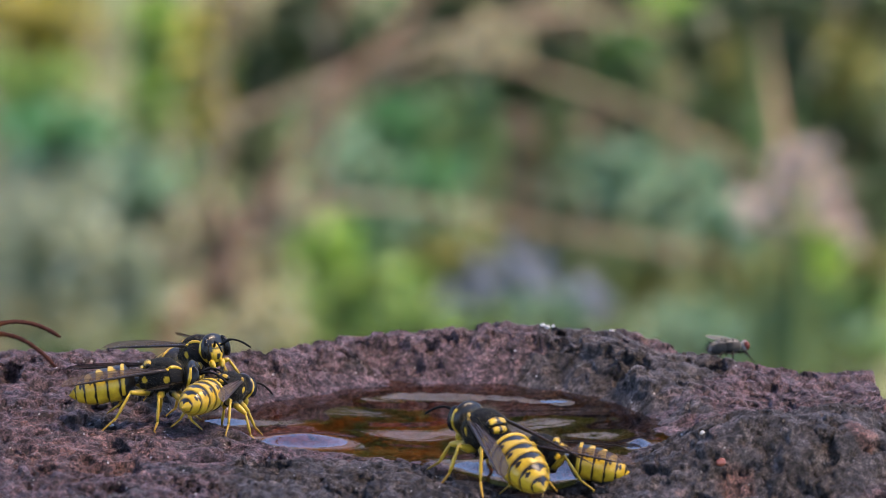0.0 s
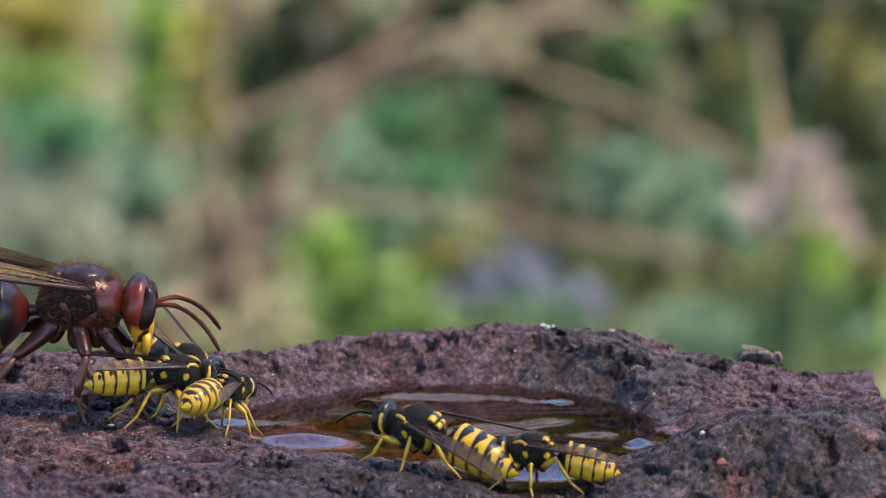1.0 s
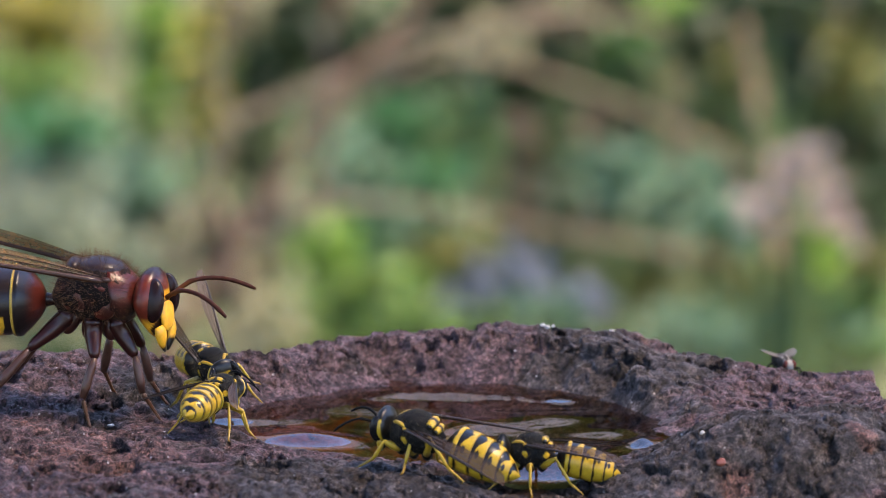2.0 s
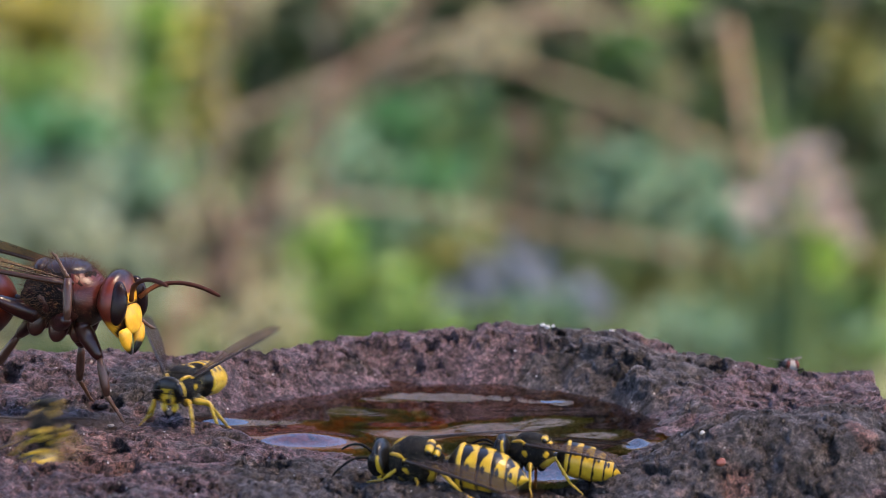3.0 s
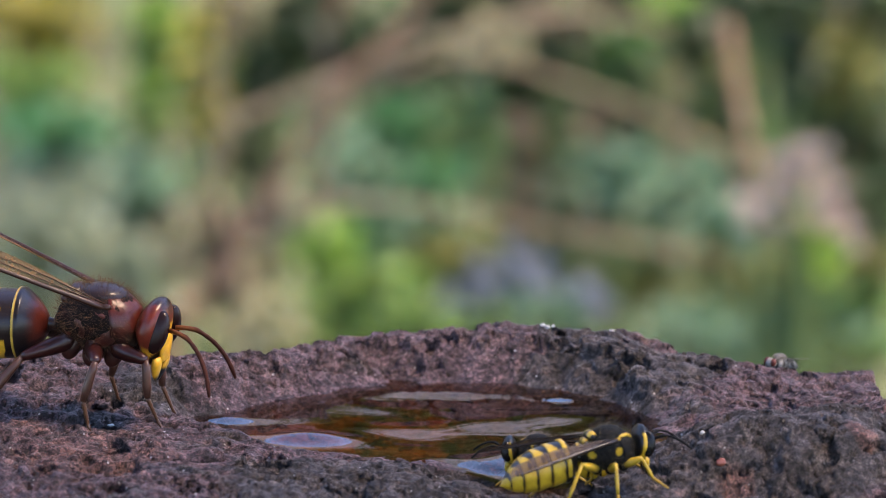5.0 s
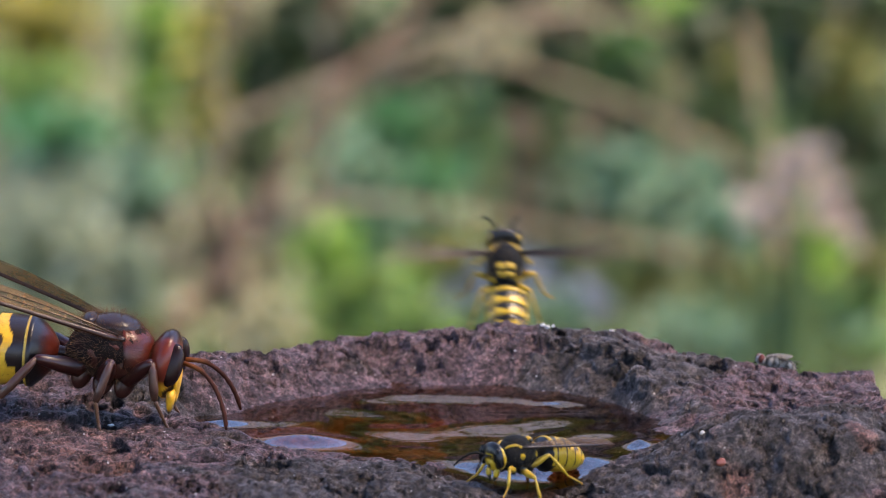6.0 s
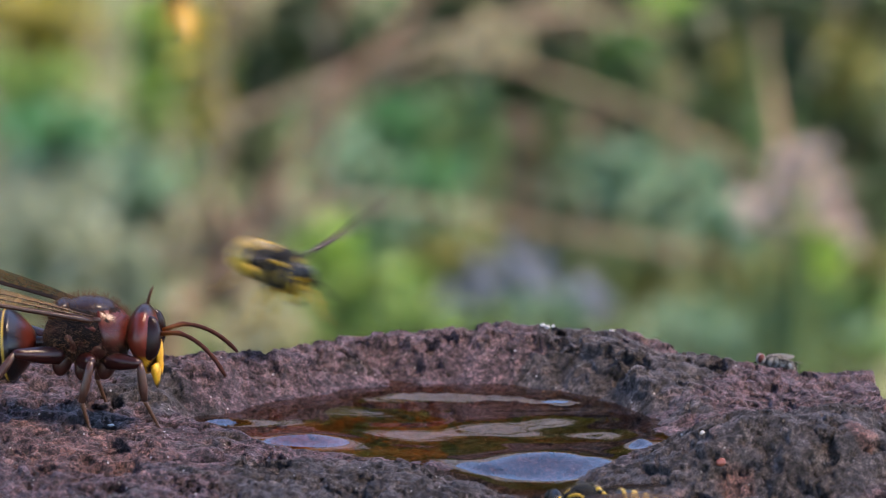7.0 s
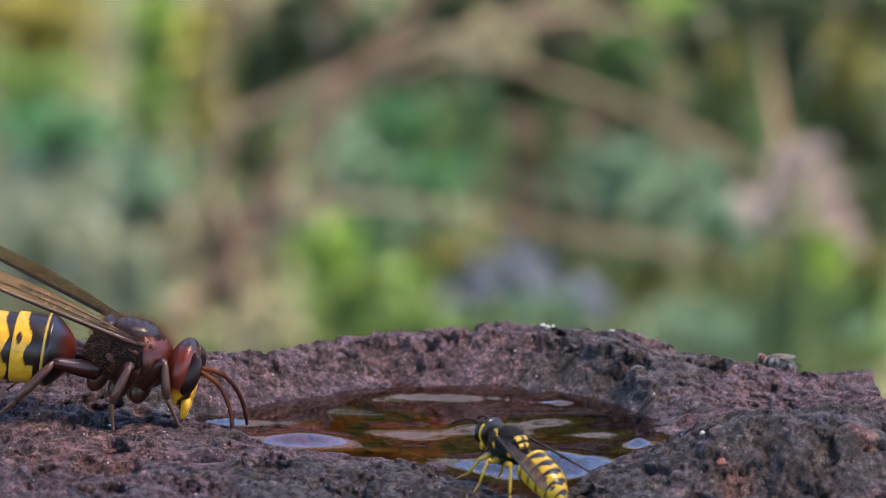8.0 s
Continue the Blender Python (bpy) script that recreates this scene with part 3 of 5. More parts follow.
        verts.append(Vector((fore + x * ((0.72 if hornet else 0.80) if x > 0 else back * (0.74 if hornet else 0.62)), y * wide, z * (1.55 if z > 0 else 1.6))))
    big = 1.13 if hornet else 1.0
    tint = [face_tint(hornet)(*p) for p in verts]
    head = part("head", mesh_of("head", [p * MM * k * big for p in verts], f, SHELL, tint), root, shift((2.80 if hornet else 2.75) * k, 0, (0.0 if hornet else 0.15) * k, 0, -2 if hornet else 10, 0))
    v, f = ball(0.15 if hornet else 0.30, 0.76 if hornet else 0.60, 0.68 if hornet else 0.58, 28, 20)
    if hornet:
        v = [Vector((p[0], math.copysign(0.74 * abs(p[1] / MM / 0.76) ** 0.72, p[1]) * (1 + 0.14 * p[2] / MM) * MM, math.copysign(0.66 * abs(p[2] / MM / 0.68) ** 0.82, p[2]) * MM)) for p in v]
    face = [((AMBER if hornet else YELLOW) if hornet or abs(p[1]) > 0.14 * MM or p[2] > 0.25 * MM or p[2] < -0.35 * MM else BLACK) for p in v]
    part("face_plate", mesh_of("face_plate", [Vector(p) * k * big for p in v], f, SHELL, face), head, shift((0.82 if hornet else 0.60) * k * big, 0, -0.55 * k * big, 0, -10 if hornet else 12, 0), "smooth yellow face plate")
    for side in (1, -1):
        v, f = ball(0.50 if hornet else 0.62, 0.40 if hornet else 0.42, 1.0 if hornet else 1.05, 28, 20)
        glow = [(0.020, 0.007, 0.006) if hornet else (0.008, 0.0075, 0.008)] * len(v)
        part("eye", mesh_of("eye", [Vector(p) * k * big for p in v], f, EYES, glow), head, shift((0.46 if hornet else 0.36) * k * big, (0.90 if hornet else 1.16) * side * k * big, 0.22 * k * big, 8 * side, -8, 22 * side))
        far = 0.92 if hornet else 0.74
        pts = [(0, 0, 0), (0.42, 0.24 * side, 0.30), (0.85, 0.46 * side, 0.52)] + [p * far for p in bow((1.0 / far, 0.50 * side / far, 0.54 / far), (2.6, 1.2 * side, 0.80), (4.2, 1.8 * side, -0.40), 12)][1:]
        rad = [0.13, 0.12, 0.14] + [(0.105 if hornet else 0.09) + 0.02 * (i % 2) for i in range(11)] + [0.07]
        v, f = tube(pts, rad, 10)
        tone = [(RUST if hornet else BLACK)] * len(v)
        if hornet:
            tone = [blend((0.20, 0.060, 0.018), (0.060, 0.016, 0.009), (i - 12) / 18) for i in range(len(v))]
        part("antenna", mesh_of("antenna", sized(v), f, FUZZY, tone), head, shift(0.86 * k * big, 0.38 * side * k * big, 0.35 * k * big))
        v, f = tube(bow((0, 0.05 * side, 0.15), (0.3, 0.12 * side, -0.4), (0.3, -0.36 * side, -1.1), 6), [0.30, 0.33, 0.33, 0.29, 0.24, 0.16, 0.06] if hornet else [r * 0.8 for r in (0.30, 0.38, 0.38, 0.33, 0.25, 0.16, 0.05)], 10)
        if hornet:
            v = [Vector((p[0] * 0.62, p[1] * 1.4 - 0.10 * side * MM * min(0, p[2] / MM), p[2] * 0.95)) for p in v]
        tone = [(AMBER if hornet else YELLOW) if i < (44 if hornet else 40) else BLACK for i in range(len(v))]
        part("mandible", mesh_of("mandible", [Vector(p) * k * big for p in v], f, SHELL, tone), head, shift((0.72 if hornet else 0.42) * k * big, 0.54 * side * k * big, (-1.12 if hornet else -1.22) * k * big))

    # sparse short hairs on the crown, and on the abdomen
    for home, count, length_of in ((head, 260, 0.32), (waist, 700, 0.22)):
        v, f = [], []
        for i in range(count):
            if home == head:
                n = Vector((rng.uniform(-0.6, 0.8), rng.uniform(-1, 1), rng.uniform(0.1, 1))).normalized()
                p = Vector((n.x * 0.7, n.y * 1.35, n.z * 1.5)) * big
            else:
                q, a = rng.uniform(0.05, 0.97), rng.uniform(0, 2 * math.pi)
                g = girth(q) * fat
                n = Vector((-0.5, math.cos(a), math.sin(a))).normalized()
                p = Vector((-q * length, math.cos(a) * g, math.sin(a) * g * 0.93 - 0.8 * q * q))
            side = n.cross(Vector((rng.uniform(-1, 1), rng.uniform(-1, 1), 0.4))).normalized() * 0.006
            b = len(v)
            v += [(p - side) * MM, (p + side) * MM, (p + (n + Vector((-0.3, rng.uniform(-0.3, 0.3), 0.1))) * length_of * rng.uniform(0.5, 1.2)) * MM]
            f.append((b, b + 1, b + 2))
        part("hairs", mesh_of("hairs", sized(v), f, FUZZY, [(0.15, 0.08, 0.045) if hornet else (0.14, 0.12, 0.08)] * len(v), False), home, None, "short fine hairs")

    # wings, folded lengthwise: a thin ribbed blade with a stout front vein
    for side in (1, -1):
        v, f, tint = [], [], []
        n, mcross = 30, 7
        for i in range(n + 1):
            t = i / n
            wide = (0.30 + 0.85 * math.sin(min(1, t * 1.25) * math.pi * 0.62) ** 1.2) * (1 if t < 0.82 else math.sqrt(max(0.02, 1 - ((t - 0.82) / 0.18) ** 2)))
            wide *= 0.80 if hornet else 1.0
            for j in range(mcross):
                c = j / (mcross - 1)
                fold = 0.16 * abs(((c * 3) % 1) - 0.5)
                v.append(Vector((-t * 10.4, side * (0.15 - c * wide), fold * wide - 0.25 * t * t)) * MM)
                tint.append((0.17, 0.085, 0.03) if hornet else (0.052, 0.031, 0.023))
        for i in range(n):
            for j in range(mcross - 1):
                f.append((i * mcross + j, i * mcross + j + 1, (i + 1) * mcross + j + 1, (i + 1) * mcross + j))
        wing = part("wing", mesh_of("wing", sized(v), f, WING, tint), root, wing_pose(k, side), "smoky brown wing")
        v, f = tube([(-t * 1.0, side * 0.17, 0.02 - 0.0025 * t * t) for t in (0, 1, 2, 4, 6, 8, 9.6)], [0.2, 0.17, 0.15, 0.13, 0.12, 0.1, 0.04], 6)
        part("vein", mesh_of("vein", sized(v), f, SHELL, [(0.05, 0.018, 0.01) if hornet else (0.03, 0.018, 0.014)] * len(v)), wing)
        for q, end in ((0.38, 8.6), (0.66, 6.8)):
            wide = 0.9 if hornet else 1.1
            v, f = tube([(-t * end, side * (0.15 - q * wide * (0.35 + 0.65 * min(1, t * 1.6))), 0.07 - 0.002 * (t * end) ** 2) for t in (0, 0.2, 0.45, 0.7, 1)], [0.045, 0.035, 0.03, 0.025, 0.015], 5)
            part("vein", mesh_of("vein", sized(v), f, SHELL, [(0.06, 0.022, 0.01) if hornet else (0.035, 0.02, 0.015)] * len(v)), wing)

    # legs: thigh, shin and foot
    stance = (((1.15, 0.85, -1.25), (1.3, 1.0, 0.2), (1.9, 1.5, -1.45), (2.8, 1.9, -2.25)),
              ((0.05, 0.95, -1.45), (-0.1, 1.7, 0.75), (-0.3, 2.5, -1.5), (-0.6, 3.4, -2.1)),
              ((-1.1, 0.85, -1.3), (-1.5, 1.4, 1.0), (-3.1, 2.2, -1.3), (-4.5, 2.7, -2.25)))
    if hornet:
        stance = (((1.15, 0.85, -1.15), (1.7, 1.1, 0.2), (2.1, 1.0, -1.7), (2.9, 0.9, -2.9)),
                  ((0.05, 0.95, -1.25), (0.5, 2.0, 0.5), (0.2, 2.2, -1.6), (0.7, 2.4, -2.8)),
                  ((-1.1, 0.85, -1.1), (-2.0, 1.6, 0.9), (-3.6, 2.1, -1.2), (-4.8, 2.3, -2.5)))
    for hip, knee, ankle, toe in stance:
        for side in (1, -1):
            kn, an, to = [Vector((p[0], p[1] * side, p[2])) for p in (knee, ankle, toe)]
            v, f = tube([(0, 0, 0.3), kn * 0.12, kn * 0.45, kn * 0.9, kn * 1.02], [r * (0.86 if hornet else 0.85) for r in ((0.55, 0.56, 0.52, 0.34, 0.22) if hornet else (0.36, 0.44, 0.42, 0.27, 0.19))], 10)
            if hornet:
                tone = [(0.036, 0.007, 0.005)] * len(v)
            else:
                tone = [BLACK if i < 10 else blend(BLACK, LEGS, 0.45) if i < 20 else LEGS for i in range(len(v))]
            thigh = part("leg", mesh_of("leg", sized(v), f, SHELL, tone), root, shift(hip[0] * k, hip[1] * side * k, hip[2] * k))
            d = an - kn
            v, f = tube([(0, 0, 0), d * 0.25, d * 0.7, d], [r * (1.0 if hornet else 0.66) for r in (0.15, 0.22, 0.25, 0.17)], 10)
            shin = part("shin", mesh_of("shin", sized(v), f, SHELL, [(0.085, 0.034, 0.022) if hornet else LEGS] * len(v)), thigh, shift(*(kn * k)))
            d = to - an
            pts, rad = [], []
            for i in range(6):
                pts += [d * (i / 6), d * (i / 6 + 0.13)]
                rad += [0.11 - 0.008 * i, 0.14 - 0.009 * i]
            pts.append(d + Vector((0.15, 0.1 * side, -0.15)))
            rad.append(0.03)
            v, f = tube(pts, rad, 8)
            part("foot", mesh_of("foot", sized(v), f, SHELL, [(0.11, 0.045, 0.022) if hornet else (0.44, 0.25, 0.03)] * len(v)), thigh, shift(*(an * k)))
    return tagged(root, label, "hornet" if hornet else "wasp", "" if hornet else "wasps at the water")


def limbs(thing, kind, deep=False):
    """A thing's parts of that kind, in the order in which they were made."""
    pool = thing.children_recursive if deep else thing.children
    return sorted((o for o in pool if o.name.split(".")[0] == kind), key=lambda o: (-round(o.matrix_basis.translation.x, 5), -o.matrix_basis.translation.y))


HORNET_SIZE, WASP_SIZE = 1.72, 0.9
hornet = vespid("hornet", HORNET_SIZE, True, "large red-brown hornet with yellow face and banded abdomen")
wasp_a = vespid("wasp", WASP_SIZE, False, "black and yellow striped wasp with smoky folded wings")
wasp_b, wasp_c, wasp_d, wasp_e = [copy_thing(wasp_a, pose(0.02 * i, -0.03, 0.02)) for i in range(4)]

tagged(wasp_c, "small black and yellow striped wasp drinking at the water")
tagged(wasp_d, "large black and yellow striped wasp on the near shore")
wasp_c.scale = (0.9, 0.9, 0.9)
wasp_d.scale = (1.17, 1.17, 1.17)
wasp_e.scale = (0.95, 0.95, 0.95)


def flesh_fly():
    root = new("fly")
    grey, pale, red = (0.055, 0.05, 0.045), (0.32, 0.29, 0.26), (0.13, 0.03, 0.02)

    def marks(p):
        x, y, z = Vector(p) / MM
        return pale if math.sin(y * 9) > 0.2 and math.sin(x * 7 + y * 3) > -0.6 else grey
    v, f = ball(1.35, 1.05, 1.05, 28, 20)
    part("thorax", mesh_of("thorax", v, f, FUZZY, [marks(p) for p in v]), root)
    v, f = ball(1.6, 1.05, 0.95, 28, 20)
    part("abdomen", mesh_of("abdomen", v, f, FUZZY, [marks(p) for p in v]), root, shift(-1.8, 0, -0.12, 0, -8, 0))
    v, f = ball(0.62, 0.85, 0.72)
    head = part("head", mesh_of("head", v, f, FUZZY, [pale] * len(v)), root, shift(1.75, 0, 0.0))
    for s in (1, -1):
        v, f = ball(0.48, 0.38, 0.6)
        part("eye", mesh_of("eye", v, f, EYES, [red] * len(v)), head, shift(0.12, 0.52 * s, 0.14, 0, 0, 20 * s), "dull red eye")
        v, f, tint = [], [], []
        for i in range(15):
            t = i / 14
            wd = 1.7 * math.sin(math.pi * min(1, 0.12 + t * 0.9)) ** 0.7
            for j in range(5):
                v.append(Vector((-t * 3.7, s * (wd * 0.35 - wd * j / 4), 0.05 * math.sin(j * 2))) * MM)
                tint.append((0.11, 0.095, 0.08))
        f = [(i * 5 + j, i * 5 + j + 1, i * 5 + j + 6, i * 5 + j + 5) for i in range(14) for j in range(4)]
        part("wing", mesh_of("wing", v, f, WING, tint), root, shift(0.1, 0.8 * s, 0.75, 10 * s, 6, -24 * s))
        for hx, kx in ((0.8, 1.1), (0.0, -0.2), (-0.7, -1.2)):
            v, f = tube([(0, 0, 0), (kx * 0.7, 0.9 * s, 0.35), (kx * 1.3, 1.5 * s, -0.7), (kx * 1.7, 1.9 * s, -1.0)], [0.17, 0.15, 0.1, 0.05], 6)
            part("leg", mesh_of("leg", v, f, FUZZY, [(0.02, 0.018, 0.016)] * len(v)), root, shift(hx, 0.5 * s, -0.75))
    rng = random.Random(8)
    v, f = [], []
    for i in range(420):
        n = Vector((rng.uniform(-1, 1), rng.uniform(-1, 1), rng.uniform(-0.3, 1))).normalized()
        p = Vector((n.x * 1.35, n.y * 1.05, n.z * 1.05)) if i % 2 else Vector((n.x * 1.6 - 1.8, n.y * 1.05, n.z * 0.95 - 0.12))
        side = n.cross(Vector((rng.uniform(-1, 1), 1, 0.3))).normalized() * 0.02
        b = len(v)
        v += [(p * 0.97 - side) * MM, (p * 0.97 + side) * MM, (p + n * rng.uniform(0.3, 0.7) - Vector((0.25, 0, 0))) * MM]
        f.append((b, b + 1, b + 2))
    part("bristles", mesh_of("bristles", v, f, FUZZY, [(0.015, 0.014, 0.013)] * len(v), False), root, None, "stiff black bristles")
    for o in root.children_recursive:
        o.data.transform(Matrix.Scale(0.70, 4))
        o.location = o.location * 0.70
    return tagged(root, "small grey bristly fly with red eyes on the stone", "fly")


fly = flesh_fly()


def grain(name, x, y, size, colour, label, seed):
    """A small worn grain lying on the stone at x, y, in millimetres."""
    rng = random.Random(seed)
    v, f = ball(size, size * 0.85, size * 0.8, 14, 10)
    v = [Vector((p[0] * 1.3, p[1], p[2])) * (1 + 0.3 * math.sin(p[0] / size / MM * 3 + seed) * math.cos(p[1] / size / MM * 3)) for p in v]
    m = plain(name, colour, 0.3)
    ob = new(name, mesh_of(name, v, f, m))
    z = float(rock_height(np.array([x]), np.array([y]))[0])
    ob.location = (x * MM, y * MM, (z + size * 0.15) * MM)
    return tagged(ob, label, "grain")


grain("seed", 23.4, -26.2, 0.42, (0.17, 0.045, 0.025), "small glossy red-brown seed on the stone", 1)
grain("grit", 22.04, -22.0, 0.2, (0.42, 0.40, 0.38), "tiny white mineral grain on the stone", 2)
grain("grit", 9.64, 22.4, 0.2, (0.42, 0.40, 0.38), "tiny white mineral grain on the stone", 3)
grain("grit", 9.15, 22.3, 0.17, (0.42, 0.40, 0.38), "tiny white mineral grain on the stone", 6)
grain("grit", 10.1, 22.3, 0.15, (0.42, 0.40, 0.38), "tiny white mineral grain on the stone", 7)
grain("grit", 15.5, 22.0, 0.16, (0.40, 0.38, 0.36), "tiny white mineral grain on the stone", 4)
grain("grit", -29.0, -7.0, 0.18, (0.38, 0.36, 0.35), "tiny white mineral grain on the stone", 5)


# ---------------------------------------------------------------- plants behind
FLOOR = -0.506


def leaf_mesh(n, spread, size, rng, flat=0.5):
    """n folded pointed leaves scattered in a box of that spread."""
    v, f = [], []
    for i in range(n):
        c = Vector((rng.gauss(0, 0.42) * spread[0], rng.gauss(0, 0.42) * spread[1], rng.uniform(0, 1) * spread[2]))
        s = size * rng.uniform(0.6, 1.3)
        e = Euler((rng.uniform(-1, 1) * flat * 2, rng.uniform(-1, 1) * flat * 2, rng.uniform(0, 6.28))).to_matrix()
        b = len(v)
        for q in ((0, 0, 0), (0.35, 0.26, 0.08), (0.75, 0.2, 0.06), (1, 0, -0.1), (0.75, -0.2, 0.06), (0.35, -0.26, 0.08), (0.5, 0, -0.03)):
            v.append(c + e @ (Vector(q) * s))
        f += [(b, b + 6, b + 1), (b + 1, b + 6, b + 2), (b + 2, b + 6, b + 3), (b + 3, b + 6, b + 4), (b + 4, b + 6, b + 5), (b + 5, b + 6, b)]
    return v, f


def low_plant(top, width, height, n, size, leaf, seed, label, name="low_plant", flat=0.5, twig=None):
    """A leafy clump whose middle is at top, carried by thin stalks that stand on the ground."""
    rng = random.Random(seed)
    x, y, z = top
    root = new(name)
    root.location = (x, y, FLOOR)
    base = max(0.004, z - FLOOR - height * 0.5)
    v, f = leaf_mesh(int(n * 1.5), (width, width * 0.5, height), size, rng, flat)
    part("leaves", mesh_of("leaves", [Vector((p.x, p.y, max(0.004, p.z + base))) for p in v], f, leaf, None, False), root)
    for i in range(5):
        ax, ay = rng.gauss(0, 0.3) * width, rng.gauss(0, 0.2) * width
        pts = bow((ax * 200, ay * 200, -4), (ax * 400, ay * 300, base * 500), (ax * 1000, ay * 1000, (base + height * 0.8) * 1000), 8)
        v, f = tube(pts, [1.3 - 0.1 * i for i in range(9)], 6)
        part("stalk", mesh_of("stalk", v, f, twig or TWIG_GREEN), root)
    return tagged(root, label, "plant")


def stalk(points, width, material, label, name="stalk"):
    """A woody stem through points in metres, from its foot on."""
    o = Vector(points[0])
    o.z = FLOOR
    pts = [Vector((0, 0, -0.01))] + [Vector(p) - o for p in points]
    fine = []
    for i in range(len(pts) - 1):
        p0, p1, p2, p3 = pts[max(i - 1, 0)], pts[i], pts[i + 1], pts[min(i + 2, len(pts) - 1)]
        for k in range(6):
            t = k / 6
            fine.append(0.5 * ((2 * p1) + (p2 - p0) * t + (2 * p0 - 5 * p1 + 4 * p2 - p3) * t * t + (3 * p1 - p0 - 3 * p2 + p3) * t ** 3))
    fine.append(pts[-1])
    rng = random.Random(len(points) * 7 + int(width * 1e5))
    rad = [width * 500 * (1 - 0.35 * i / len(fine)) * rng.uniform(0.85, 1.15) for i in range(len(fine))]
    v, f = tube([p * 1000 for p in fine], rad, 10)
    ob = new(name, mesh_of(name, v, f, material))
    ob.location = o
    return tagged(ob, label, "stem")


PLANT_LABEL = {
    "green_leaf": "mid-green leafy garden plant growing from the soil", "bright_leaf": "fresh green leafy garden plant growing from the soil",
    "lime_leaf": "bright lime-green leafy plant growing from the soil", "teal_leaf": "pale bluish-green leafy plant growing from the soil",
    "emerald_leaf": "emerald-green leafy plant growing from the soil", "gold_leaf": "yellowing leafy plant growing from the soil",
    "straw_leaf": "pale straw-coloured dry plant growing from the soil", "grey_green_leaf": "grey-green leafy plant growing from the soil",
    "dry_leaf": "dry brown withered plant standing in the soil", "olive_leaf": "olive-green leafy plant growing from the soil",
    "deep_green_leaf": "dark green leafy shrub growing from the soil",
}

# stems and arching twigs
stalk([(-0.0910, 1.450, -0.3179), (-0.0799, 1.450, -0.2964), (-0.0652, 1.450, -0.2751), (-0.0524, 1.450, -0.2538), (-0.0414, 1.450, -0.2354), (-0.0260, 1.450, -0.2171), (-0.0115, 1.450, -0.2034), (-0.0034, 1.450, -0.1888)], 0.0052, TWIG_RED, "leaning red-brown dead stem")
stalk([(-0.0661, 1.500, -0.3099), (-0.0760, 1.500, -0.2662), (-0.0712, 1.500, -0.2464), (-0.0452, 1.500, -0.2351), (-0.0155, 1.500, -0.2214), (0.0141, 1.500, -0.2131), (0.0436, 1.500, -0.2094), (0.0732, 1.500, -0.2135)], 0.0036, TWIG_PINK, "arching pale dry twig")
stalk([(-0.0467, 1.750, -0.3141), (-0.0299, 1.750, -0.2824), (-0.0091, 1.750, -0.2686), (0.0137, 1.750, -0.2655), (0.0407, 1.750, -0.2739), (0.0699, 1.750, -0.2845), (0.0929, 1.750, -0.2961), (0.1138, 1.750, -0.3120)], 0.0029, TWIG_PINK, "bowed tan dry twig")
stalk([(-0.0885, 1.500, -0.3175), (-0.0808, 1.500, -0.2832), (-0.0722, 1.500, -0.2482), (-0.0748, 1.500, -0.2285), (-0.0663, 1.500, -0.1985)], 0.0056, TWIG_TAN, "upright tan dry stem")
stalk([(-0.0443, 1.850, -0.2957), (-0.0436, 1.850, -0.2803), (-0.0398, 1.850, -0.2519)], 0.0054, TWIG_RED, "dark brown upright dead stem")
stalk([(-0.0585, 1.500, -0.2927), (-0.0417, 1.500, -0.2747), (-0.0156, 1.500, -0.2719), (0.0179, 1.500, -0.2772), (0.0551, 1.500, -0.2842), (0.0905, 1.500, -0.2899)], 0.0027, TWIG_PINK, "long dry stem lying over plants")
stalk([(0.0259, 1.900, -0.3951), (0.0269, 1.900, -0.3633), (0.0312, 1.900, -0.3135)], 0.0047, TWIG_RED, "thin brown upright dead stem")
stalk([(0.0894, 1.850, -0.3333), (0.0860, 1.850, -0.3023), (0.0825, 1.850, -0.2716), (0.0791, 1.850, -0.2519)], 0.0035, TWIG_TAN, "dry tan upright stem")
stalk([(0.1317, 1.800, -0.3651), (0.1141, 1.800, -0.3172), (0.0949, 1.800, -0.3042), (0.0842, 1.800, -0.2934)], 0.0032, TWIG_TAN, "thin crooked dry twig")
stalk([(0.0502, 1.900, -0.3429), (0.0479, 1.900, -0.3090), (0.0577, 1.900, -0.2821), (0.0565, 1.900, -0.2597)], 0.0042, TWIG_TAN, "dry tan upright stem")
stalk([(0.1590, 1.900, -0.3361), (0.1541, 1.900, -0.3023), (0.1558, 1.900, -0.2597)], 0.0033, TWIG_TAN, "dry tan upright stem")
sway = stalk([(0.1148, 1.530, -0.2892), (0.1122, 1.530, -0.2585), (0.1086, 1.530, -0.2375), (0.1065, 1.530, -0.2166)], 0.0054, TWIG_ROSE, "swaying pinkish dry upright stalk")

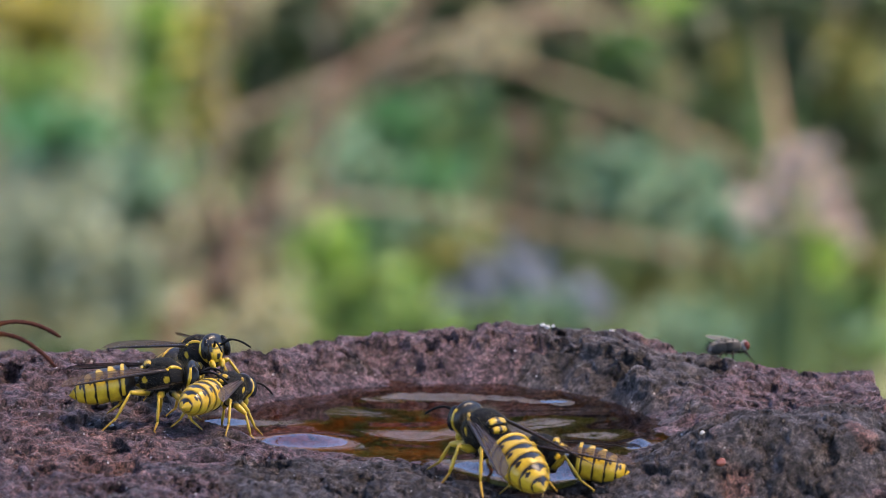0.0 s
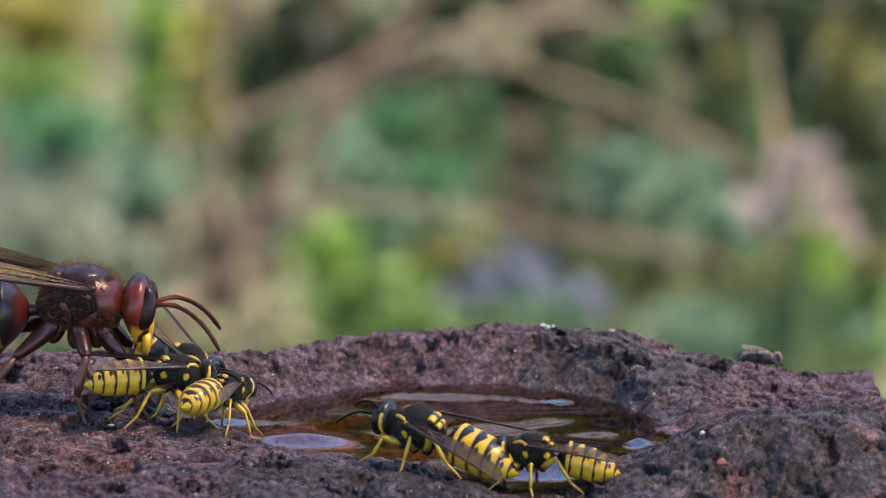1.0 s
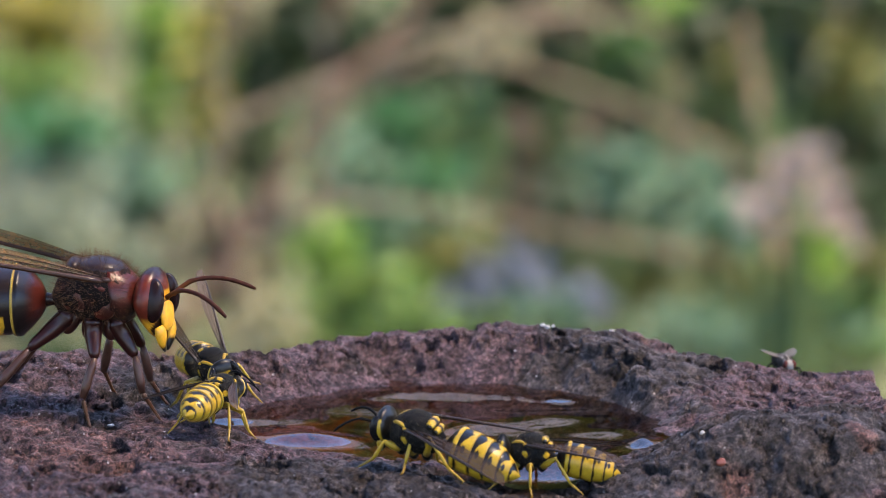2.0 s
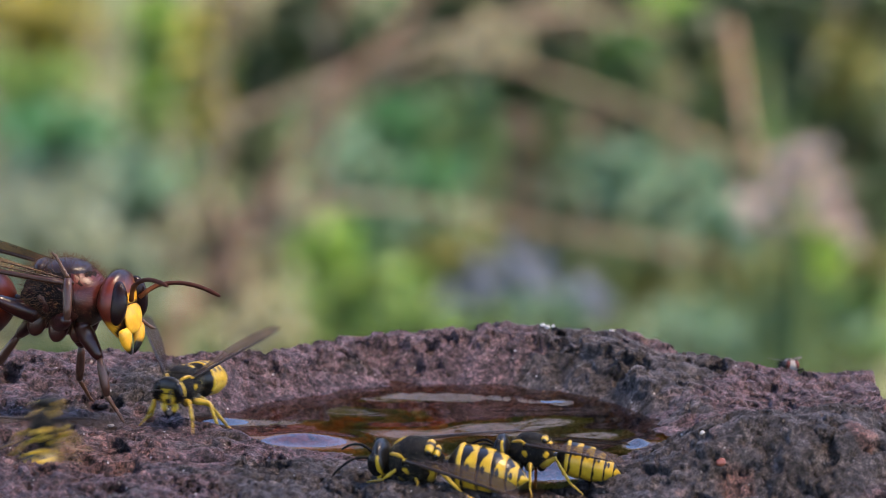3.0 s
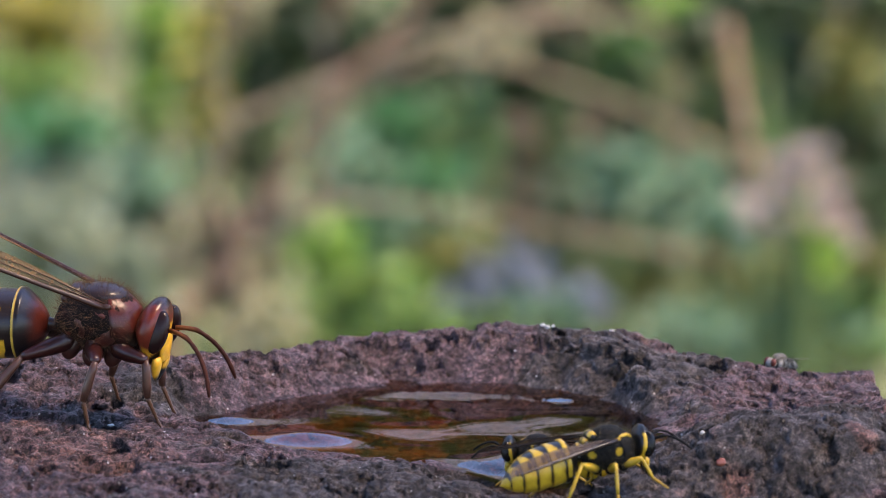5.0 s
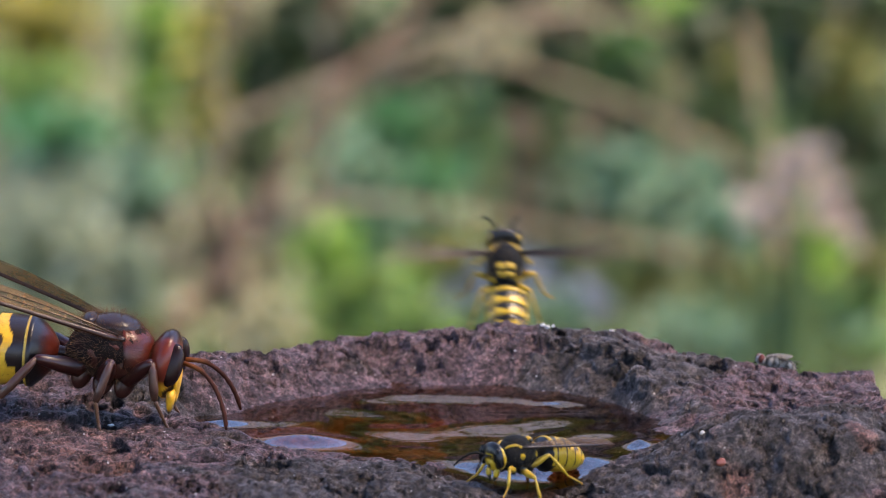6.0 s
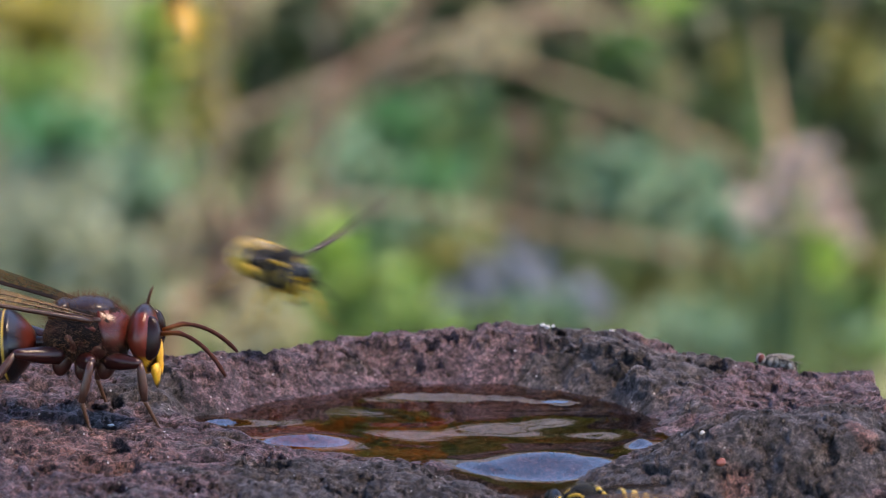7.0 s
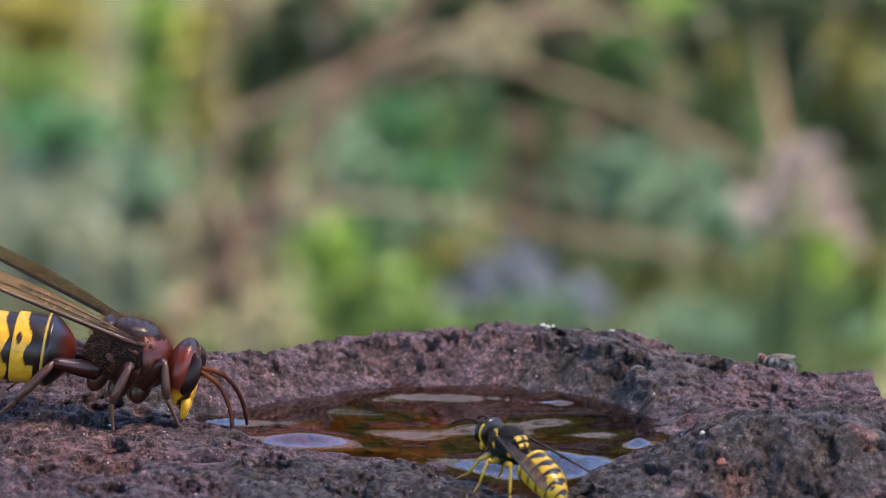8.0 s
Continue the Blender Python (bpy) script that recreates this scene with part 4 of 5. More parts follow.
# leafy clumps: where, width, height, leaves, leaf length, leaf
PLANTS = (
    ((-0.1633, 1.95, -0.2904), 0.025, 0.035, 168, 0.010, LEAF_GOLD), ((-0.1571, 1.85, -0.2990), 0.019, 0.026, 104, 0.010, LEAF_BRIGHT),
    ((-0.1137, 1.95, -0.2939), 0.013, 0.037, 93, 0.010, LEAF_LIME), ((-0.1434, 1.80, -0.3053), 0.026, 0.021, 119, 0.009, LEAF_TEAL),
    ((-0.1150, 1.90, -0.3124), 0.009, 0.016, 50, 0.010, LEAF_BRIGHT), ((-0.1406, 1.75, -0.3184), 0.030, 0.021, 145, 0.009, LEAF_GREY),
    ((-0.1378, 1.70, -0.3337), 0.030, 0.028, 198, 0.009, LEAF_STRAW), ((-0.1450, 1.65, -0.3418), 0.021, 0.016, 85, 0.009, LEAF_GREY),
    ((-0.1071, 1.70, -0.3233), 0.015, 0.020, 72, 0.009, LEAF_DRY), ((-0.1243, 1.75, -0.3589), 0.016, 0.021, 78, 0.009, LEAF_OLIVE),
    ((-0.0741, 1.75, -0.3589), 0.012, 0.026, 72, 0.009, LEAF_DRY), ((-0.0922, 1.80, -0.2826), 0.006, 0.050, 67, 0.009, LEAF_GOLD),
    ((-0.0654, 2.00, -0.3058), 0.013, 0.031, 78, 0.010, LEAF_DARK),
)
for i, (top, wd, ht, n, size, leaf) in enumerate(PLANTS):
    low_plant(top, wd, ht, n, size, leaf, 20 + i, PLANT_LABEL[leaf.name])
PLANTS = (
    ((-0.0741, 1.90, -0.3327), 0.012, 0.016, 50, 0.010, LEAF_DARK), ((-0.0866, 1.95, -0.2836), 0.011, 0.016, 50, 0.010, LEAF_DRY),
    ((-0.0142, 1.90, -0.3237), 0.024, 0.028, 139, 0.010, LEAF_EMERALD), ((0.0146, 1.90, -0.3214), 0.010, 0.026, 55, 0.010, LEAF_GREEN),
    ((-0.0349, 1.80, -0.3172), 0.016, 0.021, 72, 0.009, LEAF_TEAL), ((-0.0379, 1.60, -0.3072), 0.007, 0.016, 50, 0.009, LEAF_LIME),
    ((-0.0486, 1.55, -0.3205), 0.013, 0.017, 61, 0.008, LEAF_BRIGHT), ((-0.0203, 1.60, -0.3252), 0.017, 0.019, 88, 0.009, LEAF_BRIGHT),
    ((0.0033, 1.75, -0.3439), 0.021, 0.021, 98, 0.009, LEAF_OLIVE), ((0.0090, 1.60, -0.3312), 0.011, 0.012, 50, 0.009, LEAF_BRIGHT),
    ((-0.0183, 1.85, -0.3455), 0.032, 0.012, 79, 0.010, LEAF_TEAL), ((-0.0307, 1.80, -0.3454), 0.011, 0.010, 50, 0.009, LEAF_EMERALD),
    ((0.0338, 2.00, -0.3597), 0.011, 0.046, 93, 0.010, LEAF_DRY),
)
for i, (top, wd, ht, n, size, leaf) in enumerate(PLANTS):
    low_plant(top, wd, ht, n, size, leaf, 33 + i, PLANT_LABEL[leaf.name])
PLANTS = (
    ((0.0458, 1.90, -0.3497), 0.012, 0.024, 56, 0.010, LEAF_GREY), ((0.0182, 1.80, -0.2686), 0.009, 0.013, 50, 0.009, LEAF_STRAW),
    ((0.0699, 1.90, -0.2933), 0.012, 0.022, 52, 0.010, LEAF_GREEN), ((0.0835, 1.85, -0.2650), 0.012, 0.012, 50, 0.010, LEAF_LIME),
    ((0.0899, 1.90, -0.2978), 0.006, 0.026, 50, 0.010, LEAF_STRAW), ((0.0389, 1.90, -0.2810), 0.014, 0.016, 50, 0.010, LEAF_DRY),
    ((0.1120, 1.95, -0.3030), 0.008, 0.022, 50, 0.010, LEAF_OLIVE), ((0.0826, 1.75, -0.3152), 0.028, 0.023, 147, 0.009, LEAF_TEAL),
    ((0.0625, 1.95, -0.3340), 0.013, 0.022, 57, 0.010, LEAF_DRY), ((0.1563, 1.90, -0.2978), 0.017, 0.034, 120, 0.010, LEAF_OLIVE),
    ((0.1642, 1.85, -0.3134), 0.010, 0.027, 59, 0.010, LEAF_DARK), ((0.1341, 1.60, -0.3142), 0.009, 0.016, 50, 0.009, LEAF_LIME),
    ((0.1303, 1.60, -0.3282), 0.020, 0.012, 66, 0.009, LEAF_GREEN),
)
for i, (top, wd, ht, n, size, leaf) in enumerate(PLANTS):
    low_plant(top, wd, ht, n, size, leaf, 46 + i, PLANT_LABEL[leaf.name])
PLANTS = (
    ((0.0911, 1.55, -0.3284), 0.032, 0.014, 121, 0.008, LEAF_TEAL), ((0.0703, 1.75, -0.3503), 0.022, 0.017, 85, 0.009, LEAF_OLIVE),
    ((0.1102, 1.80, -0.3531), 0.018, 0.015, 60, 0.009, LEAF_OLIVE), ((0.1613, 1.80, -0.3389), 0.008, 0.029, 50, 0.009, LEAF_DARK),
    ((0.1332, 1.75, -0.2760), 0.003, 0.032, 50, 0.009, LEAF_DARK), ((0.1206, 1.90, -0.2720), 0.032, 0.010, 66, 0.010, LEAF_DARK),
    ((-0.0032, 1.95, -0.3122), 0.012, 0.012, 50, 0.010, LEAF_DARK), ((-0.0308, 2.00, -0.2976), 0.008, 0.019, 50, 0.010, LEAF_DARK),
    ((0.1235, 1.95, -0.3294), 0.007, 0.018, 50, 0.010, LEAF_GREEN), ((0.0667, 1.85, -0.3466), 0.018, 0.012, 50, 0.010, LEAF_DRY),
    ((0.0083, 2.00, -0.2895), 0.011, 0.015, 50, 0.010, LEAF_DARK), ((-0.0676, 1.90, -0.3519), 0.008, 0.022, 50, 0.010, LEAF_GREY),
)
for i, (top, wd, ht, n, size, leaf) in enumerate(PLANTS):
    low_plant(top, wd, ht, n, size, leaf, 59 + i, PLANT_LABEL[leaf.name])
low_plant((0.1143, 1.45, -0.2489), 0.0082, 0.0082, 44, 0.0062, PETAL_PINK, 91, "pale pink flower head on a short stem", "flower", 0.8)
low_plant((0.1095, 1.46, -0.2594), 0.0060, 0.0059, 30, 0.0062, PETAL_PINK, 92, "pale pink flower head on a short stem", "flower", 0.8)
low_plant((0.1229, 1.47, -0.2604), 0.0055, 0.0066, 30, 0.0062, PETAL_PINK, 93, "pale pink flower head on a short stem", "flower", 0.8)
low_plant((0.1009, 1.45, -0.2636), 0.0045, 0.0046, 26, 0.0062, PETAL_PINK, 94, "pale pink flower head on a short stem", "flower", 0.8)
low_plant((0.1280, 1.47, -0.2731), 0.0055, 0.0073, 36, 0.0062, PETAL_PINK, 95, "pale pink flower head on a short stem", "flower", 0.8)
low_plant((0.1160, 1.46, -0.2719), 0.0064, 0.0056, 36, 0.0062, PETAL_PINK, 96, "pale pink flower head on a short stem", "flower", 0.8)
PLANTS = (
    ((0.1115, 1.47, -0.3082), 0.018, 0.013, 89, 0.008, LEAF_TEAL), ((0.1078, 1.49, -0.2964), 0.012, 0.012, 50, 0.008, LEAF_OLIVE),
    ((0.0987, 1.60, -0.2993), 0.012, 0.014, 56, 0.009, LEAF_TEAL), ((0.1198, 1.46, -0.2808), 0.006, 0.010, 50, 0.008, LEAF_LIME),
    ((-0.0740, 1.75, -0.3439), 0.008, 0.017, 50, 0.009, LEAF_STRAW), ((-0.1423, 1.75, -0.2908), 0.022, 0.011, 71, 0.009, LEAF_EMERALD),
    ((-0.0284, 1.62, -0.3294), 0.017, 0.021, 120, 0.009, LEAF_LIME), ((-0.0050, 1.75, -0.3141), 0.013, 0.011, 50, 0.009, LEAF_EMERALD),
    ((-0.0082, 1.50, -0.3099), 0.015, 0.008, 50, 0.008, LEAF_BRIGHT), ((0.0332, 1.52, -0.3132), 0.015, 0.008, 50, 0.008, LEAF_TEAL),
)
for i, (top, wd, ht, n, size, leaf) in enumerate(PLANTS):
    low_plant(top, wd, ht, n, size, leaf, 120 + i, PLANT_LABEL[leaf.name])
PLANTS = (
    ((-0.1347, 1.50, -0.2794), 0.019, 0.022, 153, 0.008, LEAF_GREY), ((-0.1294, 1.50, -0.3023), 0.025, 0.018, 169, 0.008, LEAF_GREY),
    ((-0.1041, 1.60, -0.2854), 0.011, 0.018, 65, 0.009, LEAF_TEAL), ((-0.0658, 1.55, -0.3284), 0.012, 0.010, 50, 0.008, LEAF_STRAW),
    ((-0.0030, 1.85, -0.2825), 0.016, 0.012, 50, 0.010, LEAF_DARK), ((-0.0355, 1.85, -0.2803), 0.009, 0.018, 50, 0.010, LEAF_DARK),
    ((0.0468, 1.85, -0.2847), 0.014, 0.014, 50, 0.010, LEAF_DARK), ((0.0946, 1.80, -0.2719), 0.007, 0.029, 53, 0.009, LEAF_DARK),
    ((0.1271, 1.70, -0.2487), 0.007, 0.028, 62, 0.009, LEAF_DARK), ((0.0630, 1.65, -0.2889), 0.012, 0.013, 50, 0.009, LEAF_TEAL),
)
for i, (top, wd, ht, n, size, leaf) in enumerate(PLANTS):
    low_plant(top, wd, ht, n, size, leaf, 170 + i, PLANT_LABEL[leaf.name])
PLANTS = (
    ((0.1392, 1.50, -0.3099), 0.011, 0.025, 97, 0.008, LEAF_BRIGHT), ((0.1205, 1.47, -0.2979), 0.014, 0.008, 50, 0.008, LEAF_GREEN),
    ((-0.1224, 1.42, -0.2709), 0.022, 0.019, 170, 0.008, LEAF_GREY), ((-0.0992, 1.42, -0.2800), 0.011, 0.021, 92, 0.008, LEAF_GREY),
    ((-0.0566, 1.43, -0.2968), 0.011, 0.015, 63, 0.008, LEAF_STRAW), ((-0.1298, 1.42, -0.2928), 0.017, 0.013, 85, 0.008, LEAF_STRAW),
    ((-0.0789, 1.60, -0.3032), 0.007, 0.019, 50, 0.009, LEAF_DRY), ((0.1409, 1.50, -0.2946), 0.007, 0.012, 50, 0.008, LEAF_OLIVE),
)
for i, (top, wd, ht, n, size, leaf) in enumerate(PLANTS):
    low_plant(top, wd, ht, n, size, leaf, 190 + i, PLANT_LABEL[leaf.name])
low_plant((0.1064, 1.50, -0.2069), 0.009, 0.009, 60, 0.006, LEAF_DARK, 210, PLANT_LABEL[LEAF_DARK.name], "shrub")
for i, (x, z, wd) in enumerate(((0.0030, -0.3134, 0.0030), (0.0115, -0.3056, 0.0040), (0.0267, -0.3018, 0.0060), (0.0333, -0.3066, 0.0050), (0.0485, -0.3134, 0.0040))):
    low_plant((x, 1.53, z), wd, 0.005, 22, 0.009, PETAL_LILAC, 100 + i, "low cushion of lilac-blue flowers", "flower", 0.8)


# near-black green clumps that fill the dark gaps behind the other plants
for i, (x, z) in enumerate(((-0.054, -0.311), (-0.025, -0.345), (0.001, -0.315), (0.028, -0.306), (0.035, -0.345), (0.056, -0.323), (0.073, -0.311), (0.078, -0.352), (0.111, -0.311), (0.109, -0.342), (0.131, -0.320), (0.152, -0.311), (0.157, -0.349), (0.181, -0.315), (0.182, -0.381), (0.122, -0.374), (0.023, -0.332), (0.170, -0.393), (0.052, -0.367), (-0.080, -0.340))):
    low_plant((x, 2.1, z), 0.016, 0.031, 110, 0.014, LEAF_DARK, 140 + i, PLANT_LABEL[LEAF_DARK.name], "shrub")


def litter(name, n, x0, x1, y0, y1, size, material, seed, label, up=0.012):
    rng = random.Random(seed)
    v, f = leaf_mesh(n, (1, 1, 1), size, rng, 0.35)
    out = []
    for i in range(n):
        px, py, pz = rng.uniform(x0, x1), rng.uniform(y0, y1), FLOOR + rng.uniform(0.004, up)
        o = v[i * 7].copy()
        for j in range(7):
            q = v[i * 7 + j] - o
            out.append(Vector((px + q.x, py + q.y, max(FLOOR + 0.003, pz + q.z))))
    return tagged(new(name, mesh_of(name, out, f, material, None, False)), label, "foliage", kind="stuff")


litter("ground_cover", 6000, -1.2, 1.2, 0.9, 4.0, 0.024, LEAF_GREEN, 5, "dense low green ground cover", 0.03)
litter("fallen_leaves", 2400, -1.2, 1.2, 0.9, 4.0, 0.026, LEAF_DRY, 6, "dry brown fallen leaves", 0.03)
litter("pale_ground_cover", 3200, -1.2, 1.2, 0.9, 4.0, 0.022, LEAF_GREY, 7, "grey-green low leaves", 0.03)


# out of sight itself; added so that olive foliage shows in the water
def hedge():
    rng = random.Random(9)
    n = 15000
    v, f = leaf_mesh(n, (1, 1, 1), 0.07, rng, 0.9)
    out = []
    for i in range(n):
        px = rng.uniform(-4, 4)
        pz = rng.uniform(0, 1) * (2.1 + 0.35 * math.sin(px * 2.1) + 0.2 * math.sin(px * 5.3 + 1))
        o = v[i * 7].copy()
        for j in range(7):
            q = v[i * 7 + j] - o
            out.append(Vector((px + q.x, 5.0 + rng.gauss(0, 0.02) + 0.25 * math.sin(i * 1.7) + q.y, FLOOR + max(0.003, pz + q.z))))
    for i in range(81):
        px = -4 + 0.1 * i
        top = 1.9 + 0.35 * math.sin(px * 2.1) + 0.2 * math.sin(px * 5.3 + 1)
        for j in range(9):
            out.append(Vector((px + rng.uniform(-.03, .03), 5.15 + rng.uniform(-0.12, 0.12), FLOOR + top * j / 8)))
    o = n * 7
    f += [(o + i * 9 + j, o + (i + 1) * 9 + j, o + (i + 1) * 9 + j + 1, o + i * 9 + j + 1) for i in range(80) for j in range(8)]
    return tagged(new("hedge", mesh_of("hedge", out, f, LEAF_OLIVE, None, False)), "unseen olive green hedge added behind the bed for reflections", "hedge", kind="stuff")


hedge()


def unseen_shade_tree():
    """An unseen broad tree, added behind the viewer to keep the sun off the stone."""
    root = new("tree")
    root.location = (-1.3, -1.7, FLOOR)
    rng = random.Random(12)
    v, f = tube([(0, 0, -20), (20, 30, 500), (-10, 60, 1100), (60, 120, 1700)], [110, 85, 70, 45], 14)
    part("trunk", mesh_of("trunk", v, f, TWIG_RED), root)
    for i in range(6):
        a = i * 1.05
        end = (800 + 700 * math.cos(a), 500 + 700 * math.sin(a), 2000 + 80 * math.sin(i * 2))
        v, f = tube(bow((-10, 60, 1100 + 90 * i), (300, 200, 1700), end, 8), [42 - 4 * k for k in range(9)], 8)
        part("limb", mesh_of("limb", v, f, TWIG_RED), root)
    v, f = leaf_mesh(2500, (1, 1, 1), 0.13, rng, 0.6)
    out = []
    for i in range(2500):
        a, r = rng.uniform(0, 6.283), math.sqrt(rng.uniform(0, 1))
        c = Vector((1.35 + 1.7 * r * math.cos(a), 0.62 + 1.15 * r * math.sin(a), rng.uniform(1.75, 2.3)))
        o = v[i * 7].copy()
        out += [c + v[i * 7 + j] - o for j in range(7)]
    part("crown", mesh_of("crown", out, f, LEAF_DARK, None, False), root)
    return tagged(root, "unseen broad leafy tree added to shade the stone", "tree")


unseen_shade_tree()


def reflection_wall():
    """A plain pale wall, unseen itself, added beyond the hedge to give the water pale reflections."""
    m, nt, b = shader("pale_plaster", 0.9, 0.2)
    nt.links.new(ramp(nt, noise_at(nt, 0.6, 5), [(0.36, (0.34, 0.29, 0.28)), (0.62, (0.48, 0.41, 0.40))]), b.inputs["Base Color"])
    bump(nt, b, noise_at(nt, 30, 5), 0.15, 0.004)
    bm = bmesh.new()
    bmesh.ops.create_cube(bm, size=1.0, matrix=Matrix.Translation((0, 8.4, FLOOR + 2.2)) @ Matrix.Diagonal((26, 0.3, 4.4, 1)))
    bmesh.ops.bevel(bm, geom=bm.edges[:], offset=0.03, segments=2, affect='EDGES')
    me = bpy.data.meshes.new("wall_north")
    bm.to_mesh(me)
    bm.free()
    me.materials.append(m)
    return tagged(new("wall_north", me), "unseen pale plastered wall added for the water's reflections", "wall", kind="structure")


reflection_wall()


# ---------------------------------------------------------------- movement
def wings(thing, k, rows, flights=()):
    """Rows (seconds, spread, lift, and for the far wing its own twist, lift and spread); in a flight (from, to) the wings beat from frame to frame."""
    for wing in limbs(thing, "wing"):
        side = 1 if wing.matrix_basis.translation.y > 0 else -1
        keys = [(t, wing_pose(k, side, c[2] if side > 0 and len(c) > 2 else a, c[1] if side > 0 and len(c) > 1 else b, *(c[:1] if side > 0 and c else () if thing != hornet else (-58,)))) for t, a, b, *c in rows if not any(f - 0.09 < t < g + 0.05 for f, g in flights)]
        for f, g in flights:
            keys.append((f - 0.0667, wing_pose(k, side, 40, 10)))
            for i in range(int(round((g - f) * FPS)) + 1):
                keys.append((f + i / FPS, wing_pose(k, side, 78, (18, -40, 18, 74)[i % 4], 10)))
        walk(wing, sorted(keys, key=lambda r: r[0]))


def bend(thing, kind, which, rows):
    """Turns one limb about its root: rows (seconds, rx, ry, rz) added to its rest."""
    limb = limbs(thing, kind, True)[which]
    rest = limb.matrix_basis.copy()
    walk(limb, [(t, rest @ pose(0, 0, 0, *turn)) for t, *turn in rows])


def keyed(thing):
    """The rows (seconds, pose) that a thing was given by walk()."""
    keys = thing.animation_data
    curves = {(c.data_path, c.array_index): c for c in keys.action.layers[0].strips[0].channelbag(keys.action_slot).fcurves}
    rows = []
    for point in curves["location", 0].keyframe_points:
        f = point.co.x
        place = Vector([curves["location", i].evaluate(f) for i in range(3)])
        turn = Quaternion([curves["rotation_quaternion", i].evaluate(f) for i in range(4)])
        rows.append(((f - frame(0.0)) / FPS, Matrix.LocRotScale(place, turn, None)))
    return rows


def planted(thing, lifts=()):
    """Bends each leg at hip and knee so that its foot stands on the stone under it at every row.

    lifts: (leg, from, to, foot) holds that foot at a place in the body's space, in body units from the hip."""
    rows = keyed(thing)
    size = thing.scale.x
    unit = (HORNET_SIZE if thing == hornet else WASP_SIZE) * MM
    for n, leg in enumerate(limbs(thing, "leg")):
        shin = [o for o in leg.children if o.name.startswith("shin")][0]
        foot = [o for o in leg.children if o.name.startswith("foot")][0]
        hip = leg.matrix_basis.translation.copy()
        kn, an = shin.matrix_basis.translation.copy(), foot.matrix_basis.translation.copy()
        reach = max((v.co for v in foot.data.vertices), key=lambda c: c.length).copy()
        toe = an + reach
        side = 1 if hip.y > 0 else -1
        l1, l2 = kn.length, (toe - kn).length
        hip_rows, shin_rows, foot_rows = [], [], []
        for t, m in rows:
            body = m @ Matrix.Scale(size, 4)
            world_toe = body @ (hip + toe)
            x, y = world_toe.x / MM, world_toe.y / MM
            spot = np.array([x]), np.array([y])
            z = float(rock_height(*spot)[0])
            if float(pool_edge(*spot)[0]) < 2.0:
                z = max(z, -0.2)
            aim = body.inverted() @ Vector((world_toe.x, world_toe.y, z * MM)) - hip
            if abs(x) > 44 or y > 26 or y < -40 or aim.length > (l1 + l2) * 1.25:
                aim = toe
            for which, a, b, place in lifts:
                if which == n and a - 0.01 <= t <= b + 0.01:
                    aim = Vector(place) * unit
            d = min(max(aim.length, abs(l1 - l2) * 1.02), (l1 + l2) * 0.995)
            along = aim.normalized()
            pole = Vector((kn.x * 0.5, abs(kn.y) * 0.6 * side, abs(kn.z) + 0.6 * l1))
            pole = (pole - along * pole.dot(along)).normalized()
            c = (l1 * l1 + d * d - l2 * l2) / (2 * l1 * d)
            knee = (along * c + pole * math.sqrt(max(0, 1 - c * c))) * l1
            end = along * d
            q1 = kn.rotation_difference(knee)
            q2 = (toe - kn).rotation_difference(q1.inverted() @ (end - knee))
            hip_rows.append((t, Matrix.LocRotScale(hip, q1, None)))
            shin_rows.append((t, Matrix.LocRotScale(kn, q2, None)))
            foot_rows.append((t, Matrix.LocRotScale(kn + q2 @ (an - kn), q2, None)))
        walk(leg, hip_rows)
        walk(shin, shin_rows)
        walk(foot, foot_rows)


